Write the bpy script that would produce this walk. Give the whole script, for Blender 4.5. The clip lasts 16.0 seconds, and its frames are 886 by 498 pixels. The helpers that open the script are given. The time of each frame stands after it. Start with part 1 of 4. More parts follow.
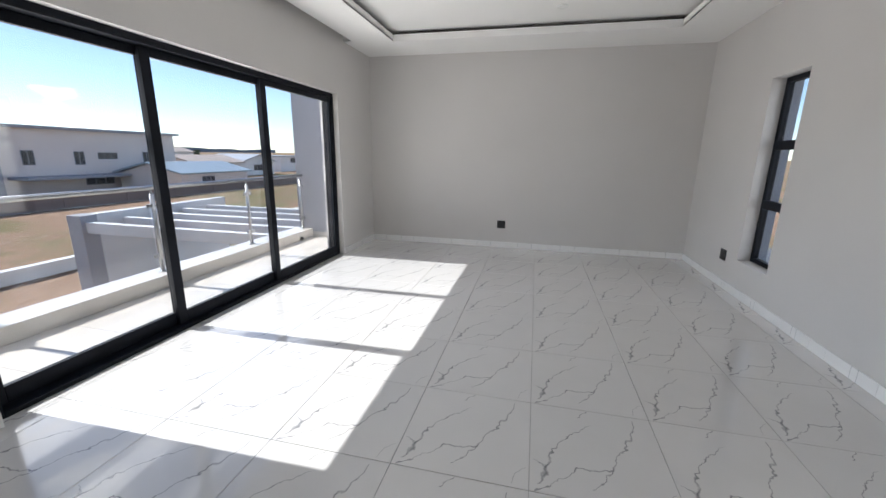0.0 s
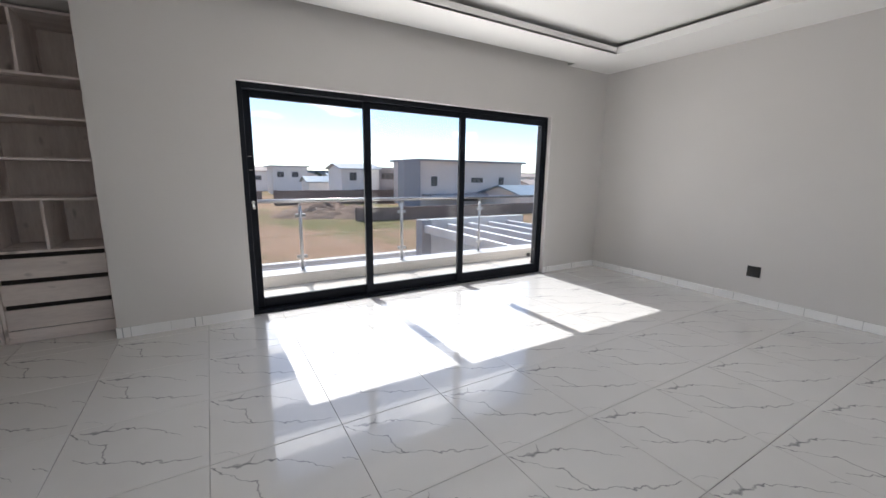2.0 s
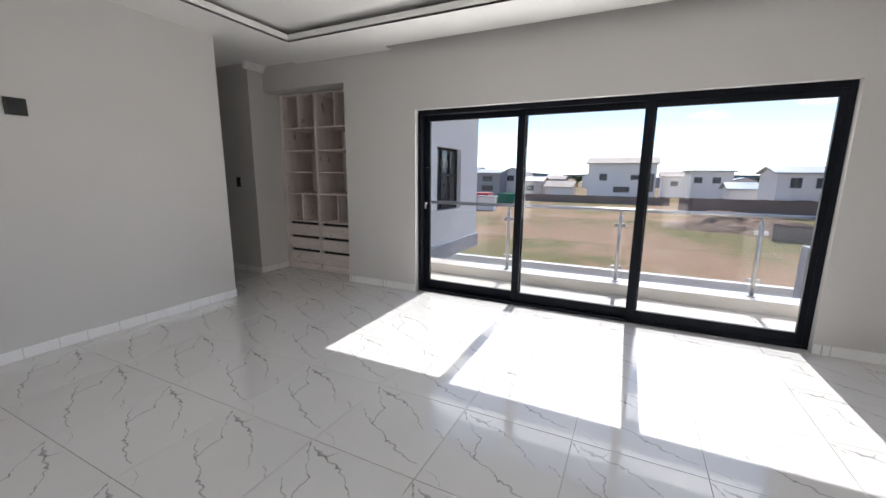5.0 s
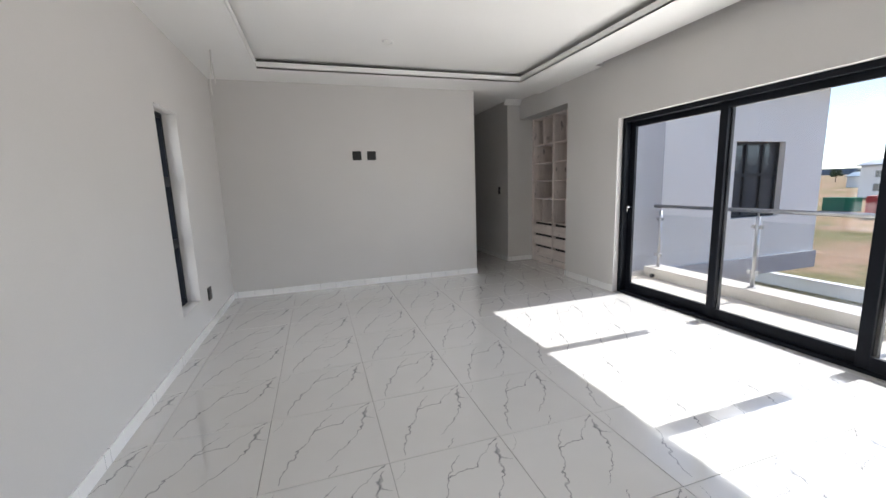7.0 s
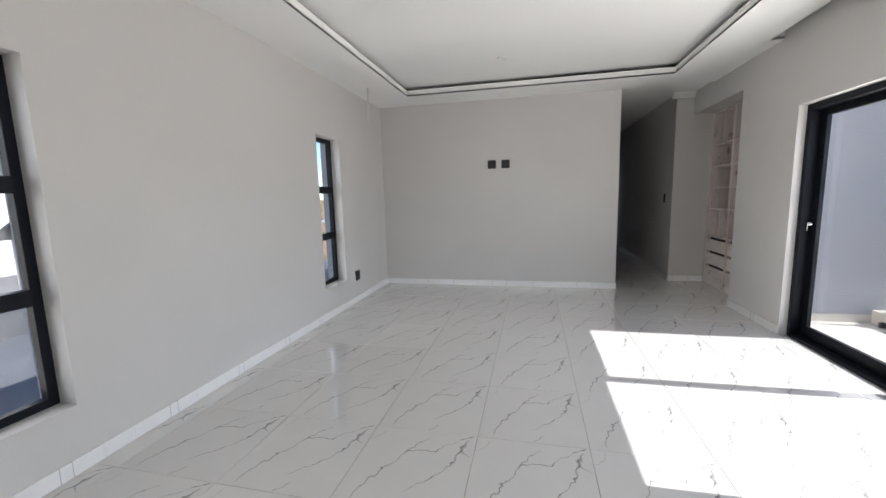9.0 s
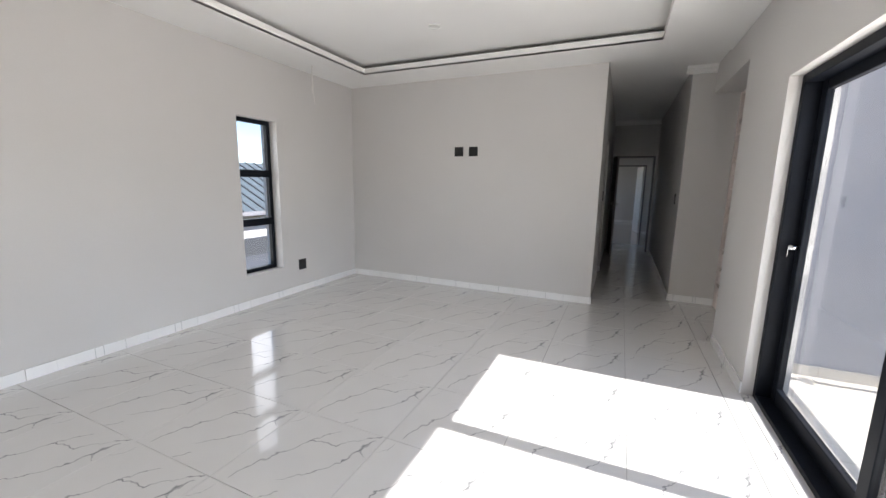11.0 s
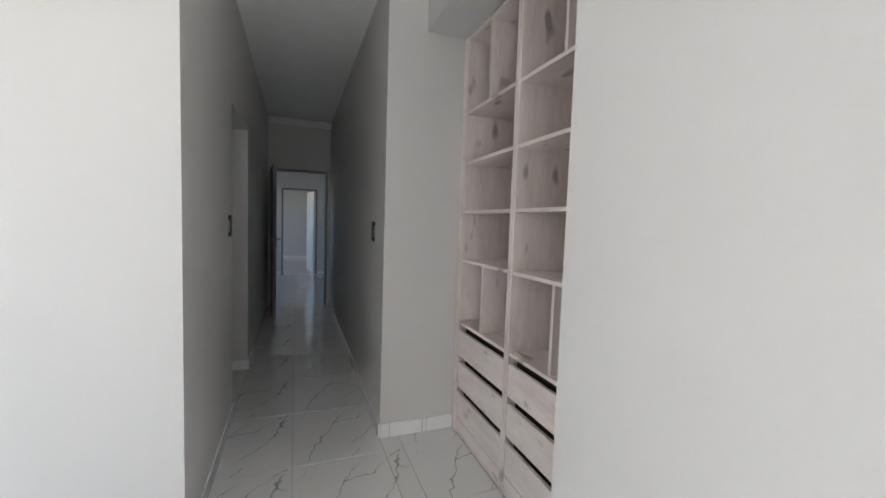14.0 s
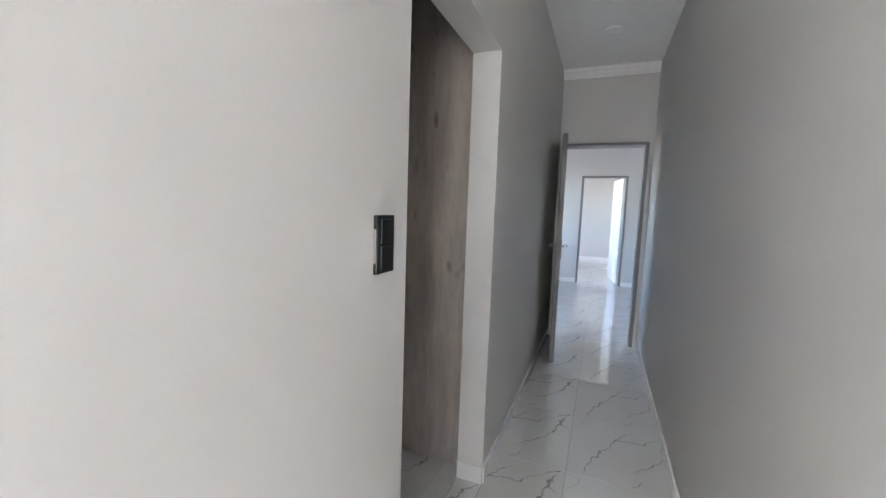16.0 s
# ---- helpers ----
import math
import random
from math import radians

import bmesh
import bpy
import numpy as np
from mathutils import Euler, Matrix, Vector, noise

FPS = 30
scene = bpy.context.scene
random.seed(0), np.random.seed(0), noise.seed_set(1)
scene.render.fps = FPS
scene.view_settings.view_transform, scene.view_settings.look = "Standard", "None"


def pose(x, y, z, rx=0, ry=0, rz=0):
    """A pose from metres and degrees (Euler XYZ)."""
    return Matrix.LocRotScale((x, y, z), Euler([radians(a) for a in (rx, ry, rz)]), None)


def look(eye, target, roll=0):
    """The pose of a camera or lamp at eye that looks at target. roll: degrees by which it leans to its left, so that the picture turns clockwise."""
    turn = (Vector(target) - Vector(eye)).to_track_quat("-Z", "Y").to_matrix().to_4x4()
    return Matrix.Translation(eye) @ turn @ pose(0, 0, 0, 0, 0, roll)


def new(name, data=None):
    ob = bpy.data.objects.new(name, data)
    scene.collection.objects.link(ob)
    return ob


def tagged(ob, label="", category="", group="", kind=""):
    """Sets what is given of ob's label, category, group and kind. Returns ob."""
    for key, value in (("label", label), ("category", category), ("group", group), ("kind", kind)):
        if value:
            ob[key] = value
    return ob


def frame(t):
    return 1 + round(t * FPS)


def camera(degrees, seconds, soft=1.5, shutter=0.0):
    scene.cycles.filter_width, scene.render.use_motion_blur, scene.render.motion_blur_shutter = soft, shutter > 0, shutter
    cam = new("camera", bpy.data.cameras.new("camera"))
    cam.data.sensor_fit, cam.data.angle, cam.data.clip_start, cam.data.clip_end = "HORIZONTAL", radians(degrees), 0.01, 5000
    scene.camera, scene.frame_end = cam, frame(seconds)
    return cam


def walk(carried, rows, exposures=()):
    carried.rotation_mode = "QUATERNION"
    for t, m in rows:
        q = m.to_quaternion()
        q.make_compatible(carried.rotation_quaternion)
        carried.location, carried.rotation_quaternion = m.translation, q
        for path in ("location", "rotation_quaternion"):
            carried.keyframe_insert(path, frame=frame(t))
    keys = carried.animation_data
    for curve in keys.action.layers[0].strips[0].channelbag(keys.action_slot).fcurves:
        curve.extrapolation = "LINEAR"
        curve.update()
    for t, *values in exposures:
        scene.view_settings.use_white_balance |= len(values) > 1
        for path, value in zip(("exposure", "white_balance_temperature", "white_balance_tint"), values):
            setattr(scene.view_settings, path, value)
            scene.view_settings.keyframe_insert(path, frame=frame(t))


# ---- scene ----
cam = camera(97.3, 16.0)
PATH = [
    (0, (0.15, 0.151, 1.341), (-0.287, 2.045, 0.871), 0.9),
    (0.5, (0.578, 0.243, 1.339), (-0.157, 2.047, 0.885), 0.4),
    (1, (0.935, 0.445, 1.307), (-0.122, 2.09, 0.884), 0.0),
    (1.5, (1.27, 0.699, 1.316), (-0.114, 2.087, 0.919), 0.2),
    (2, (1.47, 1.026, 1.307), (-0.218, 2.032, 0.935), 0.8),
    (2.5, (1.603, 1.371, 1.316), (-0.299, 1.88, 0.962), 1.3),
    (3, (1.605, 1.723, 1.299), (-0.361, 1.869, 0.964), 1.3),
    (5.5, (1.521, 4.006, 1.37), (-0.064, 2.845, 0.996), -0.1),
    (6, (1.462, 4.444, 1.375), (0.169, 2.962, 1.012), -0.9),
    (6.5, (1.292, 4.78, 1.35), (0.344, 3.053, 1.004), -1.5),
    (7, (1.057, 5.109, 1.356), (0.461, 3.226, 1.038), -1.9),
    (7.5, (0.802, 5.311, 1.353), (0.533, 3.351, 1.064), -2.1),
    (8, (0.532, 5.405, 1.379), (0.519, 3.424, 1.112), -2.0),
    (8.5, (0.229, 5.456, 1.381), (0.423, 3.482, 1.123), -1.8),
    (9, (-0.089, 5.392, 1.365), (0.358, 3.461, 1.096), -1.5),
    (11.5, (-1.634, 3.954, 1.399), (-0.819, 2.158, 1.064), 1.0),
    (12, (-1.669, 3.43, 1.381), (-1.198, 1.514, 1.057), 0.6),
    (12.5, (-1.631, 2.892, 1.362), (-1.31, 0.943, 1.048), 0.1),
    (13, (-1.61, 2.332, 1.339), (-1.486, 0.357, 1.048), 0.4),
    (13.5, (-1.602, 1.745, 1.331), (-1.885, -0.222, 1.109), 1.3),
    (14, (-1.616, 1.224, 1.313), (-2.322, -0.643, 1.181), 1.9),
    (14.5, (-1.619, 0.723, 1.328), (-2.252, -1.169, 1.187), 3.0),
    (15, (-1.638, 0.228, 1.328), (-1.997, -1.732, 1.154), 2.9),
    (15.5, (-1.7, -0.239, 1.327), (-1.52, -2.222, 1.139), 2.3),
    (16, (-1.687, -0.705, 1.342), (-0.944, -2.55, 1.128), 1.9),
]
EXPOSURES = [(0, 2.29, 6450, 10), (1.5, 2.34, 6519, 11), (3, 2.43, 6588, 11), (6, 2.36, 6595, 11), (7, 2.61, 6597, 10), (9, 2.58, 6550, 10), (11.5, 2.79, 6756, 11), (12.5, 2.94, 6952, 11), (13.0, 3.25, 6900, 11), (13.5, 3.54, 6625, 9.5), (14, 3.7, 6350, 8), (14.5, 4.33, 6350, 9), (15, 4.89, 6350, 10), (15.5, 5.23, 6150, 9), (16, 5.86, 6300, 9)]
walk(cam, [(t, look(eye, target, roll)) for t, eye, target, roll in PATH], EXPOSURES)

# ---- daylight ----
SUN_ELEV = 46.4
world = bpy.data.worlds.new("sky")
scene.world = world
world.use_nodes = True
wn, wl = world.node_tree.nodes, world.node_tree.links
sky = wn.new("ShaderNodeTexSky")
sky.sky_type, sky.sun_disc = "NISHITA", False
sky.sun_elevation, sky.sun_rotation = radians(SUN_ELEV), radians(270)
sky.air_density, sky.dust_density, sky.ozone_density, sky.altitude = 0.9, 0.4, 1.5, 1700
back = wn["Background"]
back.inputs["Strength"].default_value = 0.062
geo = wn.new("ShaderNodeTexCoord")
squash = wn.new("ShaderNodeMapping")
squash.inputs["Scale"].default_value = (5, 5, 14)
puff = wn.new("ShaderNodeTexNoise")
puff.inputs["Scale"].default_value, puff.inputs["Detail"].default_value = 1.3, 8
ramp = wn.new("ShaderNodeValToRGB")
ramp.color_ramp.elements[0].position, ramp.color_ramp.elements[1].position = 0.60, 0.76
cloud = wn.new("ShaderNodeMixRGB")
cloud.inputs[2].default_value = (12.0, 12.2, 12.5, 1)
wl.new(geo.outputs["Generated"], squash.inputs["Vector"])
wl.new(squash.outputs["Vector"], puff.inputs["Vector"])
wl.new(puff.outputs["Fac"], ramp.inputs["Fac"])
wl.new(ramp.outputs["Color"], cloud.inputs[0])
wl.new(sky.outputs["Color"], cloud.inputs[1])
wl.new(cloud.outputs["Color"], back.inputs["Color"])

sun_data = bpy.data.lights.new("sun", "SUN")
sun_data.energy, sun_data.angle, sun_data.color = 2.0, radians(0.5), (1.0, 0.975, 0.945)
sun = new("sun", sun_data)
sun.matrix_world = look((-20, -0.3, 20 * math.tan(radians(SUN_ELEV))), (0, 0, 0))

# the sky's light in the openings of the sliding door, the narrow windows and the rooms beyond
SKYLIGHTS = [((-2.74, 3.09, z), (-1.74, 3.09, z + 0.7), 3.5, 0.62, 5.5, 170) for z in (0.4, 1.05, 1.7)]
SKYLIGHTS += [((2.405, y, 1.21), (0.0, y, 1.21), 0.42, 1.6, 1.1, 140) for y in (1.243, 4.255)]
SKYLIGHTS += [((0.7, -6.7, 1.55), (-1.0, -6.7, 1.45), 1.2, 1.2, 0.12, 170), ((0.7, -9.92, 1.5), (-1.0, -9.92, 1.4), 1.6, 1.1, 0.5, 170)]
for at, aim, w, h, power, spread in SKYLIGHTS:
    sky_data = bpy.data.lights.new("skylight", "AREA")
    sky_data.shape, sky_data.size, sky_data.size_y = "RECTANGLE", w, h
    sky_data.energy, sky_data.spread, sky_data.color = power, radians(spread), (1.0, 0.965, 0.92)
    new("skylight", sky_data).matrix_world = look(at, aim)

scene.cycles.caustics_reflective = True
scene.cycles.blur_glossy = 0.1


# ---- materials ----
def shader(name, color, rough=0.6, metal=0.0, spec=0.5):
    m = bpy.data.materials.new(name)
    m.use_nodes = True
    b = m.node_tree.nodes["Principled BSDF"]
    b.inputs["Base Color"].default_value = (*color, 1)
    b.inputs["Roughness"].default_value = rough
    b.inputs["Metallic"].default_value = metal
    b.inputs["Specular IOR Level"].default_value = spec
    return m, m.node_tree.nodes, m.node_tree.links, b


def varied(name, color, rough=0.6, metal=0.0, spec=0.5, amount=0.08, scale=3.0, fine=60.0, bump=0.1, stretch=(1, 1, 1), dist=0.002):
    """A colour that varies at a coarse and a fine scale, with fine relief."""
    m, n, l, b = shader(name, color, rough, metal, spec)
    tc = n.new("ShaderNodeTexCoord")
    mp = n.new("ShaderNodeMapping")
    mp.inputs["Scale"].default_value = stretch
    l.new(tc.outputs["Object"], mp.inputs["Vector"])
    big, small = n.new("ShaderNodeTexNoise"), n.new("ShaderNodeTexNoise")
    big.inputs["Scale"].default_value, big.inputs["Detail"].default_value = scale, 4
    small.inputs["Scale"].default_value, small.inputs["Detail"].default_value = fine, 3
    for t in (big, small):
        l.new(mp.outputs["Vector"], t.inputs["Vector"])
    mix = n.new("ShaderNodeMath")
    mix.operation = "MULTIPLY_ADD"
    mix.inputs[1].default_value = 0.4
    l.new(small.outputs["Fac"], mix.inputs[0])
    l.new(big.outputs["Fac"], mix.inputs[2])
    rp = n.new("ShaderNodeValToRGB")
    lo, hi = rp.color_ramp.elements
    lo.position, hi.position = 0.45, 0.95
    lo.color = (*[c * (1 - amount) for c in color], 1)
    hi.color = (*[min(1, c * (1 + amount)) for c in color], 1)
    l.new(mix.outputs[0], rp.inputs["Fac"])
    l.new(rp.outputs["Color"], b.inputs["Base Color"])
    if bump:
        bp = n.new("ShaderNodeBump")
        bp.inputs["Strength"].default_value, bp.inputs["Distance"].default_value = bump, dist
        l.new(small.outputs["Fac"], bp.inputs["Height"])
        l.new(bp.outputs["Normal"], b.inputs["Normal"])
    return m


# the printed veins of a tile: runs of (x, y, half width) in tile widths from its centre
VEINS = [
    [(0.37, 0.45, 0.004), (0.30, 0.22, 0.007), (0.09, -0.18, 0.006), (-0.06, -0.40, 0.002)],
    [(0.09, -0.18, 0.005), (-0.16, -0.22, 0.007), (-0.24, -0.33, 0.003), (-0.46, -0.49, 0.005)],
    [(-0.44, -0.42, 0.006), (-0.385, -0.30, 0.017), (-0.37, -0.20, 0.009), (-0.33, -0.06, 0.006), (-0.20, 0.12, 0.004), (0.0, 0.31, 0.002)],
    [(-0.38, -0.24, 0.006), (-0.47, -0.20, 0.003)],
    [(-0.10, 0.40, 0.004), (-0.02, 0.48, 0.002)],
    [(0.46, -0.30, 0.003), (0.38, -0.46, 0.002)],
]


def marble(name, base=(0.74, 0.73, 0.715), vein=(0.13, 0.135, 0.15), rough=0.2, size=0.6, strength=1.0):
    """Polished porcelain tile, white with jagged grey veins; each tile carries the same print."""
    m, n, l, b = shader(name, base, rough, 0, 0.5)
    tc = n.new("ShaderNodeTexCoord")

    def math_(op, *ins, clamp=False):
        k = n.new("ShaderNodeMath")
        k.operation, k.use_clamp = op, clamp
        for i, v in enumerate(ins):
            if isinstance(v, (int, float)):
                k.inputs[i].default_value = v
            else:
                l.new(v, k.inputs[i])
        return k.outputs[0]

    def vec_(op, a, bb=None, scale=None, out=0):
        k = n.new("ShaderNodeVectorMath")
        k.operation = op
        for i, v in enumerate((a, bb)):
            if v is None:
                continue
            if isinstance(v, tuple):
                k.inputs[i].default_value = v
            else:
                l.new(v, k.inputs[i])
        if scale is not None:
            if isinstance(scale, (int, float)):
                k.inputs["Scale"].default_value = scale
            else:
                l.new(scale, k.inputs["Scale"])
        return k.outputs[out]

    def noise_(scale, detail, vec, out="Fac"):
        k = n.new("ShaderNodeTexNoise")
        k.inputs["Scale"].default_value, k.inputs["Detail"].default_value = scale, detail
        l.new(vec, k.inputs["Vector"])
        return k.outputs[out]

    b.inputs["Coat Weight"].default_value, b.inputs["Coat Roughness"].default_value, b.inputs["Coat IOR"].default_value = 1.0, 0.012, 1.45
    raw = vec_("MULTIPLY", vec_("SCALE", tc.outputs["Object"], scale=1 / size), (1, 1, 0))
    w1 = vec_("SCALE", vec_("SUBTRACT", noise_(9, 2, raw, "Color"), (0.5, 0.5, 0.5)), scale=0.10)
    w2 = vec_("SCALE", vec_("SUBTRACT", noise_(38, 3, raw, "Color"), (0.5, 0.5, 0.5)), scale=0.03)
    p = vec_("MULTIPLY", vec_("ADD", vec_("ADD", raw, w1), w2), (1, 1, 0))
    total = None
    for run in VEINS:
        for (ax, ay, aw), (bx, by, bw) in zip(run, run[1:]):
            d = (bx - ax, by - ay, 0.0)
            q = vec_("SUBTRACT", p, (ax, ay, 0.0))
            h = math_("MULTIPLY", vec_("DOT_PRODUCT", q, d, out=1), 1 / (d[0] ** 2 + d[1] ** 2), clamp=True)
            dist = vec_("DISTANCE", q, vec_("SCALE", d, scale=h), out=1)
            wide = math_("MULTIPLY_ADD", h, 1.35 * (bw - aw), 1.35 * aw)
            line = math_("SUBTRACT", 1.0, math_("DIVIDE", dist, wide), clamp=True)
            total = line if total is None else math_("MAXIMUM", total, line)
    breakup = math_("MULTIPLY_ADD", noise_(14, 2, raw), 1.6, -0.05, clamp=True)
    halo = noise_(3.0, 5, raw)
    fac = math_("MULTIPLY", math_("MULTIPLY", math_("POWER", total, 0.6), breakup), 0.9 * strength)
    mixc = n.new("ShaderNodeMixRGB")
    mixc.inputs[1].default_value, mixc.inputs[2].default_value = (*base, 1), (*vein, 1)
    l.new(fac, mixc.inputs[0])
    info = n.new("ShaderNodeObjectInfo")
    hsv = n.new("ShaderNodeHueSaturation")
    l.new(math_("ADD", math_("MULTIPLY_ADD", halo, 0.08, 0.94), math_("MULTIPLY", info.outputs["Random"], 0.03)), hsv.inputs["Value"])
    l.new(mixc.outputs[0], hsv.inputs["Color"])
    l.new(hsv.outputs[0], b.inputs["Base Color"])
    l.new(math_("MULTIPLY_ADD", noise_(5, 3, raw), 0.05, rough - 0.025), b.inputs["Roughness"])
    return m


def oak(name, light, dark, along=(1, 9, 1), rough=0.55):
    """Wood-grain board: stretched grain with a few knots; along: the grain's stretch."""
    m, n, l, b = shader(name, light, rough, 0, 0.3)
    tc, mp = n.new("ShaderNodeTexCoord"), n.new("ShaderNodeMapping")
    mp.inputs["Scale"].default_value = along
    l.new(tc.outputs["Object"], mp.inputs["Vector"])
    g1, g2, kn = n.new("ShaderNodeTexNoise"), n.new("ShaderNodeTexNoise"), n.new("ShaderNodeTexNoise")
    g1.inputs["Scale"].default_value, g1.inputs["Detail"].default_value = 2.2, 6
    g2.inputs["Scale"].default_value, g2.inputs["Detail"].default_value = 14, 5
    kn.inputs["Scale"].default_value, kn.inputs["Detail"].default_value = 5.5, 1
    l.new(mp.outputs["Vector"], g1.inputs["Vector"])
    l.new(mp.outputs["Vector"], g2.inputs["Vector"])
    mk = n.new("ShaderNodeMapping")
    mk.inputs["Scale"].default_value = tuple(0.7 + 0.35 * a for a in along)
    l.new(tc.outputs["Object"], mk.inputs["Vector"])
    l.new(mk.outputs["Vector"], kn.inputs["Vector"])
    add = n.new("ShaderNodeMath")
    add.operation = "MULTIPLY_ADD"
    add.inputs[1].default_value = 0.5
    l.new(g2.outputs["Fac"], add.inputs[0])
    l.new(g1.outputs["Fac"], add.inputs[2])
    rp = n.new("ShaderNodeValToRGB")
    rp.color_ramp.elements[0].position, rp.color_ramp.elements[1].position = 0.45, 0.95
    rp.color_ramp.elements[0].color, rp.color_ramp.elements[1].color = (*dark, 1), (*light, 1)
    l.new(add.outputs[0], rp.inputs["Fac"])
    kr = n.new("ShaderNodeValToRGB")
    kr.color_ramp.elements[0].position, kr.color_ramp.elements[1].position = 0.665, 0.77
    l.new(kn.outputs["Fac"], kr.inputs["Fac"])
    mx = n.new("ShaderNodeMixRGB")
    mx.inputs[2].default_value = (*[c * 0.6 for c in dark], 1)
    l.new(kr.outputs["Color"], mx.inputs[0])
    l.new(rp.outputs["Color"], mx.inputs[1])
    l.new(mx.outputs[0], b.inputs["Base Color"])
    bp = n.new("ShaderNodeBump")
    bp.inputs["Strength"].default_value, bp.inputs["Distance"].default_value = 0.15, 0.001
    l.new(g2.outputs["Fac"], bp.inputs["Height"])
    l.new(bp.outputs["Normal"], b.inputs["Normal"])
    return m


def clear_glass(name, tint=(0.97, 0.98, 0.98)):
    """Thin pane: clear, with a faint mirror image that grows at grazing angles."""
    m = bpy.data.materials.new(name)
    m.use_nodes = True
    n, l = m.node_tree.nodes, m.node_tree.links
    n.clear()
    out, tr, gl, mx, fr = (n.new("ShaderNode" + k) for k in ("OutputMaterial", "BsdfTransparent", "BsdfGlossy", "MixShader", "LayerWeight"))
    tr.inputs["Color"].default_value = (*tint, 1)
    gl.inputs["Roughness"].default_value = 0.0
    pw, ma = n.new("ShaderNodeMath"), n.new("ShaderNodeMath")
    pw.operation, ma.operation = "POWER", "MULTIPLY_ADD"
    pw.inputs[1].default_value = 5.0
    ma.inputs[1].default_value, ma.inputs[2].default_value = 0.8, 0.035
    l.new(fr.outputs["Facing"], pw.inputs[0])
    l.new(pw.outputs[0], ma.inputs[0])
    l.new(ma.outputs[0], mx.inputs[0])
    l.new(tr.outputs[0], mx.inputs[1])
    l.new(gl.outputs[0], mx.inputs[2])
    l.new(mx.outputs[0], out.inputs["Surface"])
    return m


M_WALL = varied("wall_paint", (0.65, 0.63, 0.612), 0.5, 0, 0.35, 0.03, 0.9, 140, 0.12)
M_CEIL = varied("ceiling_paint", (0.90, 0.89, 0.87), 0.6, 0, 0.3, 0.02, 0.8, 120, 0.05)
# near-black: the cove's unlit depth is put into the boards' colour
M_COVE_SHADE = varied("shaded_cove_board", (0.05, 0.047, 0.045), 0.8)
M_TILE = marble("marble_tile")
M_SKIRT = marble("marble_skirting", (0.90, 0.895, 0.89), (0.2, 0.21, 0.23), 0.15, 0.45)
M_GROUT = varied("grout", (0.42, 0.41, 0.40), 0.85)
M_ALU = varied("charcoal_aluminium", (0.007, 0.009, 0.014), 0.5, 0.0, 0.15, 0.2, 5, 200, 0.05)
M_GLASS = clear_glass("window_glass", (0.80, 0.81, 0.82))
M_GLASS_CLEAR = clear_glass("railing_glass", (0.96, 0.97, 0.97))
M_STEEL = varied("brushed_steel", (0.50, 0.50, 0.50), 0.32, 1.0, 0.5, 0.05, 10, 200, 0.05)
M_CHROME = shader("chrome", (0.75, 0.75, 0.76), 0.12, 1.0)[0]
M_BLACK = varied("black_plastic", (0.016, 0.016, 0.017), 0.35, 0, 0.5, 0.1, 20, 200, 0.03)
M_OAK = oak("pale_oak_board", (0.82, 0.735, 0.69), (0.63, 0.545, 0.51), (4.5, 4.5, 0.9))
M_OAKH = oak("pale_oak_board_level", (0.82, 0.735, 0.69), (0.65, 0.565, 0.53), (4.5, 0.9, 4.5))
M_OAKD = oak("grey_oak_door", (0.47, 0.41, 0.365), (0.31, 0.265, 0.235), (5, 5, 0.8))
M_GAP = varied("dark_gap", (0.03, 0.025, 0.022), 0.7)
M_BALTILE = varied("cream_balcony_tile", (0.66, 0.62, 0.56), 0.25, 0, 0.5, 0.08, 2.0, 30, 0.05)
M_PLASTER_W = varied("white_plaster", (0.80, 0.79, 0.78), 0.8, 0, 0.3, 0.05, 0.7, 60, 0.03)
M_PLASTER_G = varied("grey_plaster", (0.40, 0.40, 0.43), 0.8, 0, 0.3, 0.05, 0.7, 60, 0.01)
M_DARKWOOD = oak("dark_door_wood", (0.085, 0.07, 0.062), (0.045, 0.038, 0.034), (9, 9, 1), 0.4)
M_WHITEDOOR = varied("white_door_paint", (0.75, 0.75, 0.74), 0.4, 0, 0.5, 0.03, 2, 60, 0.05)
M_FRAMEGREY = varied("grey_frame_paint", (0.22, 0.21, 0.205), 0.45, 0, 0.5, 0.05, 3, 60, 0.05)
M_WIRE = shader("white_cable", (0.75, 0.73, 0.70), 0.5)[0]
M_LAMP = shader("lamp_white", (0.8, 0.8, 0.78), 0.4)[0]

# ---- building helpers ----
OFF = {}


def box(bm, x0, x1, y0, y1, z0, z1, bevel=0.0):
    x0, x1 = min(x0, x1), max(x0, x1)
    y0, y1 = min(y0, y1), max(y0, y1)
    z0, z1 = min(z0, z1), max(z0, z1)
    r = bmesh.ops.create_cube(bm, size=1.0, matrix=Matrix.Translation(((x0 + x1) / 2, (y0 + y1) / 2, (z0 + z1) / 2)) @ Matrix.Diagonal((x1 - x0, y1 - y0, z1 - z0, 1)))
    if bevel:
        edges = {e for v in r["verts"] for e in v.link_edges}
        bmesh.ops.bevel(bm, geom=list(edges), offset=bevel, segments=2, affect="EDGES", profile=0.5)


def tube(bm, a, b, r, seg=16):
    a, b = Vector(a), Vector(b)
    d = b - a
    m = Matrix.Translation((a + b) / 2) @ d.to_track_quat("Z", "Y").to_matrix().to_4x4()
    bmesh.ops.create_cone(bm, cap_ends=True, segments=seg, radius1=r, radius2=r, depth=d.length, matrix=m)


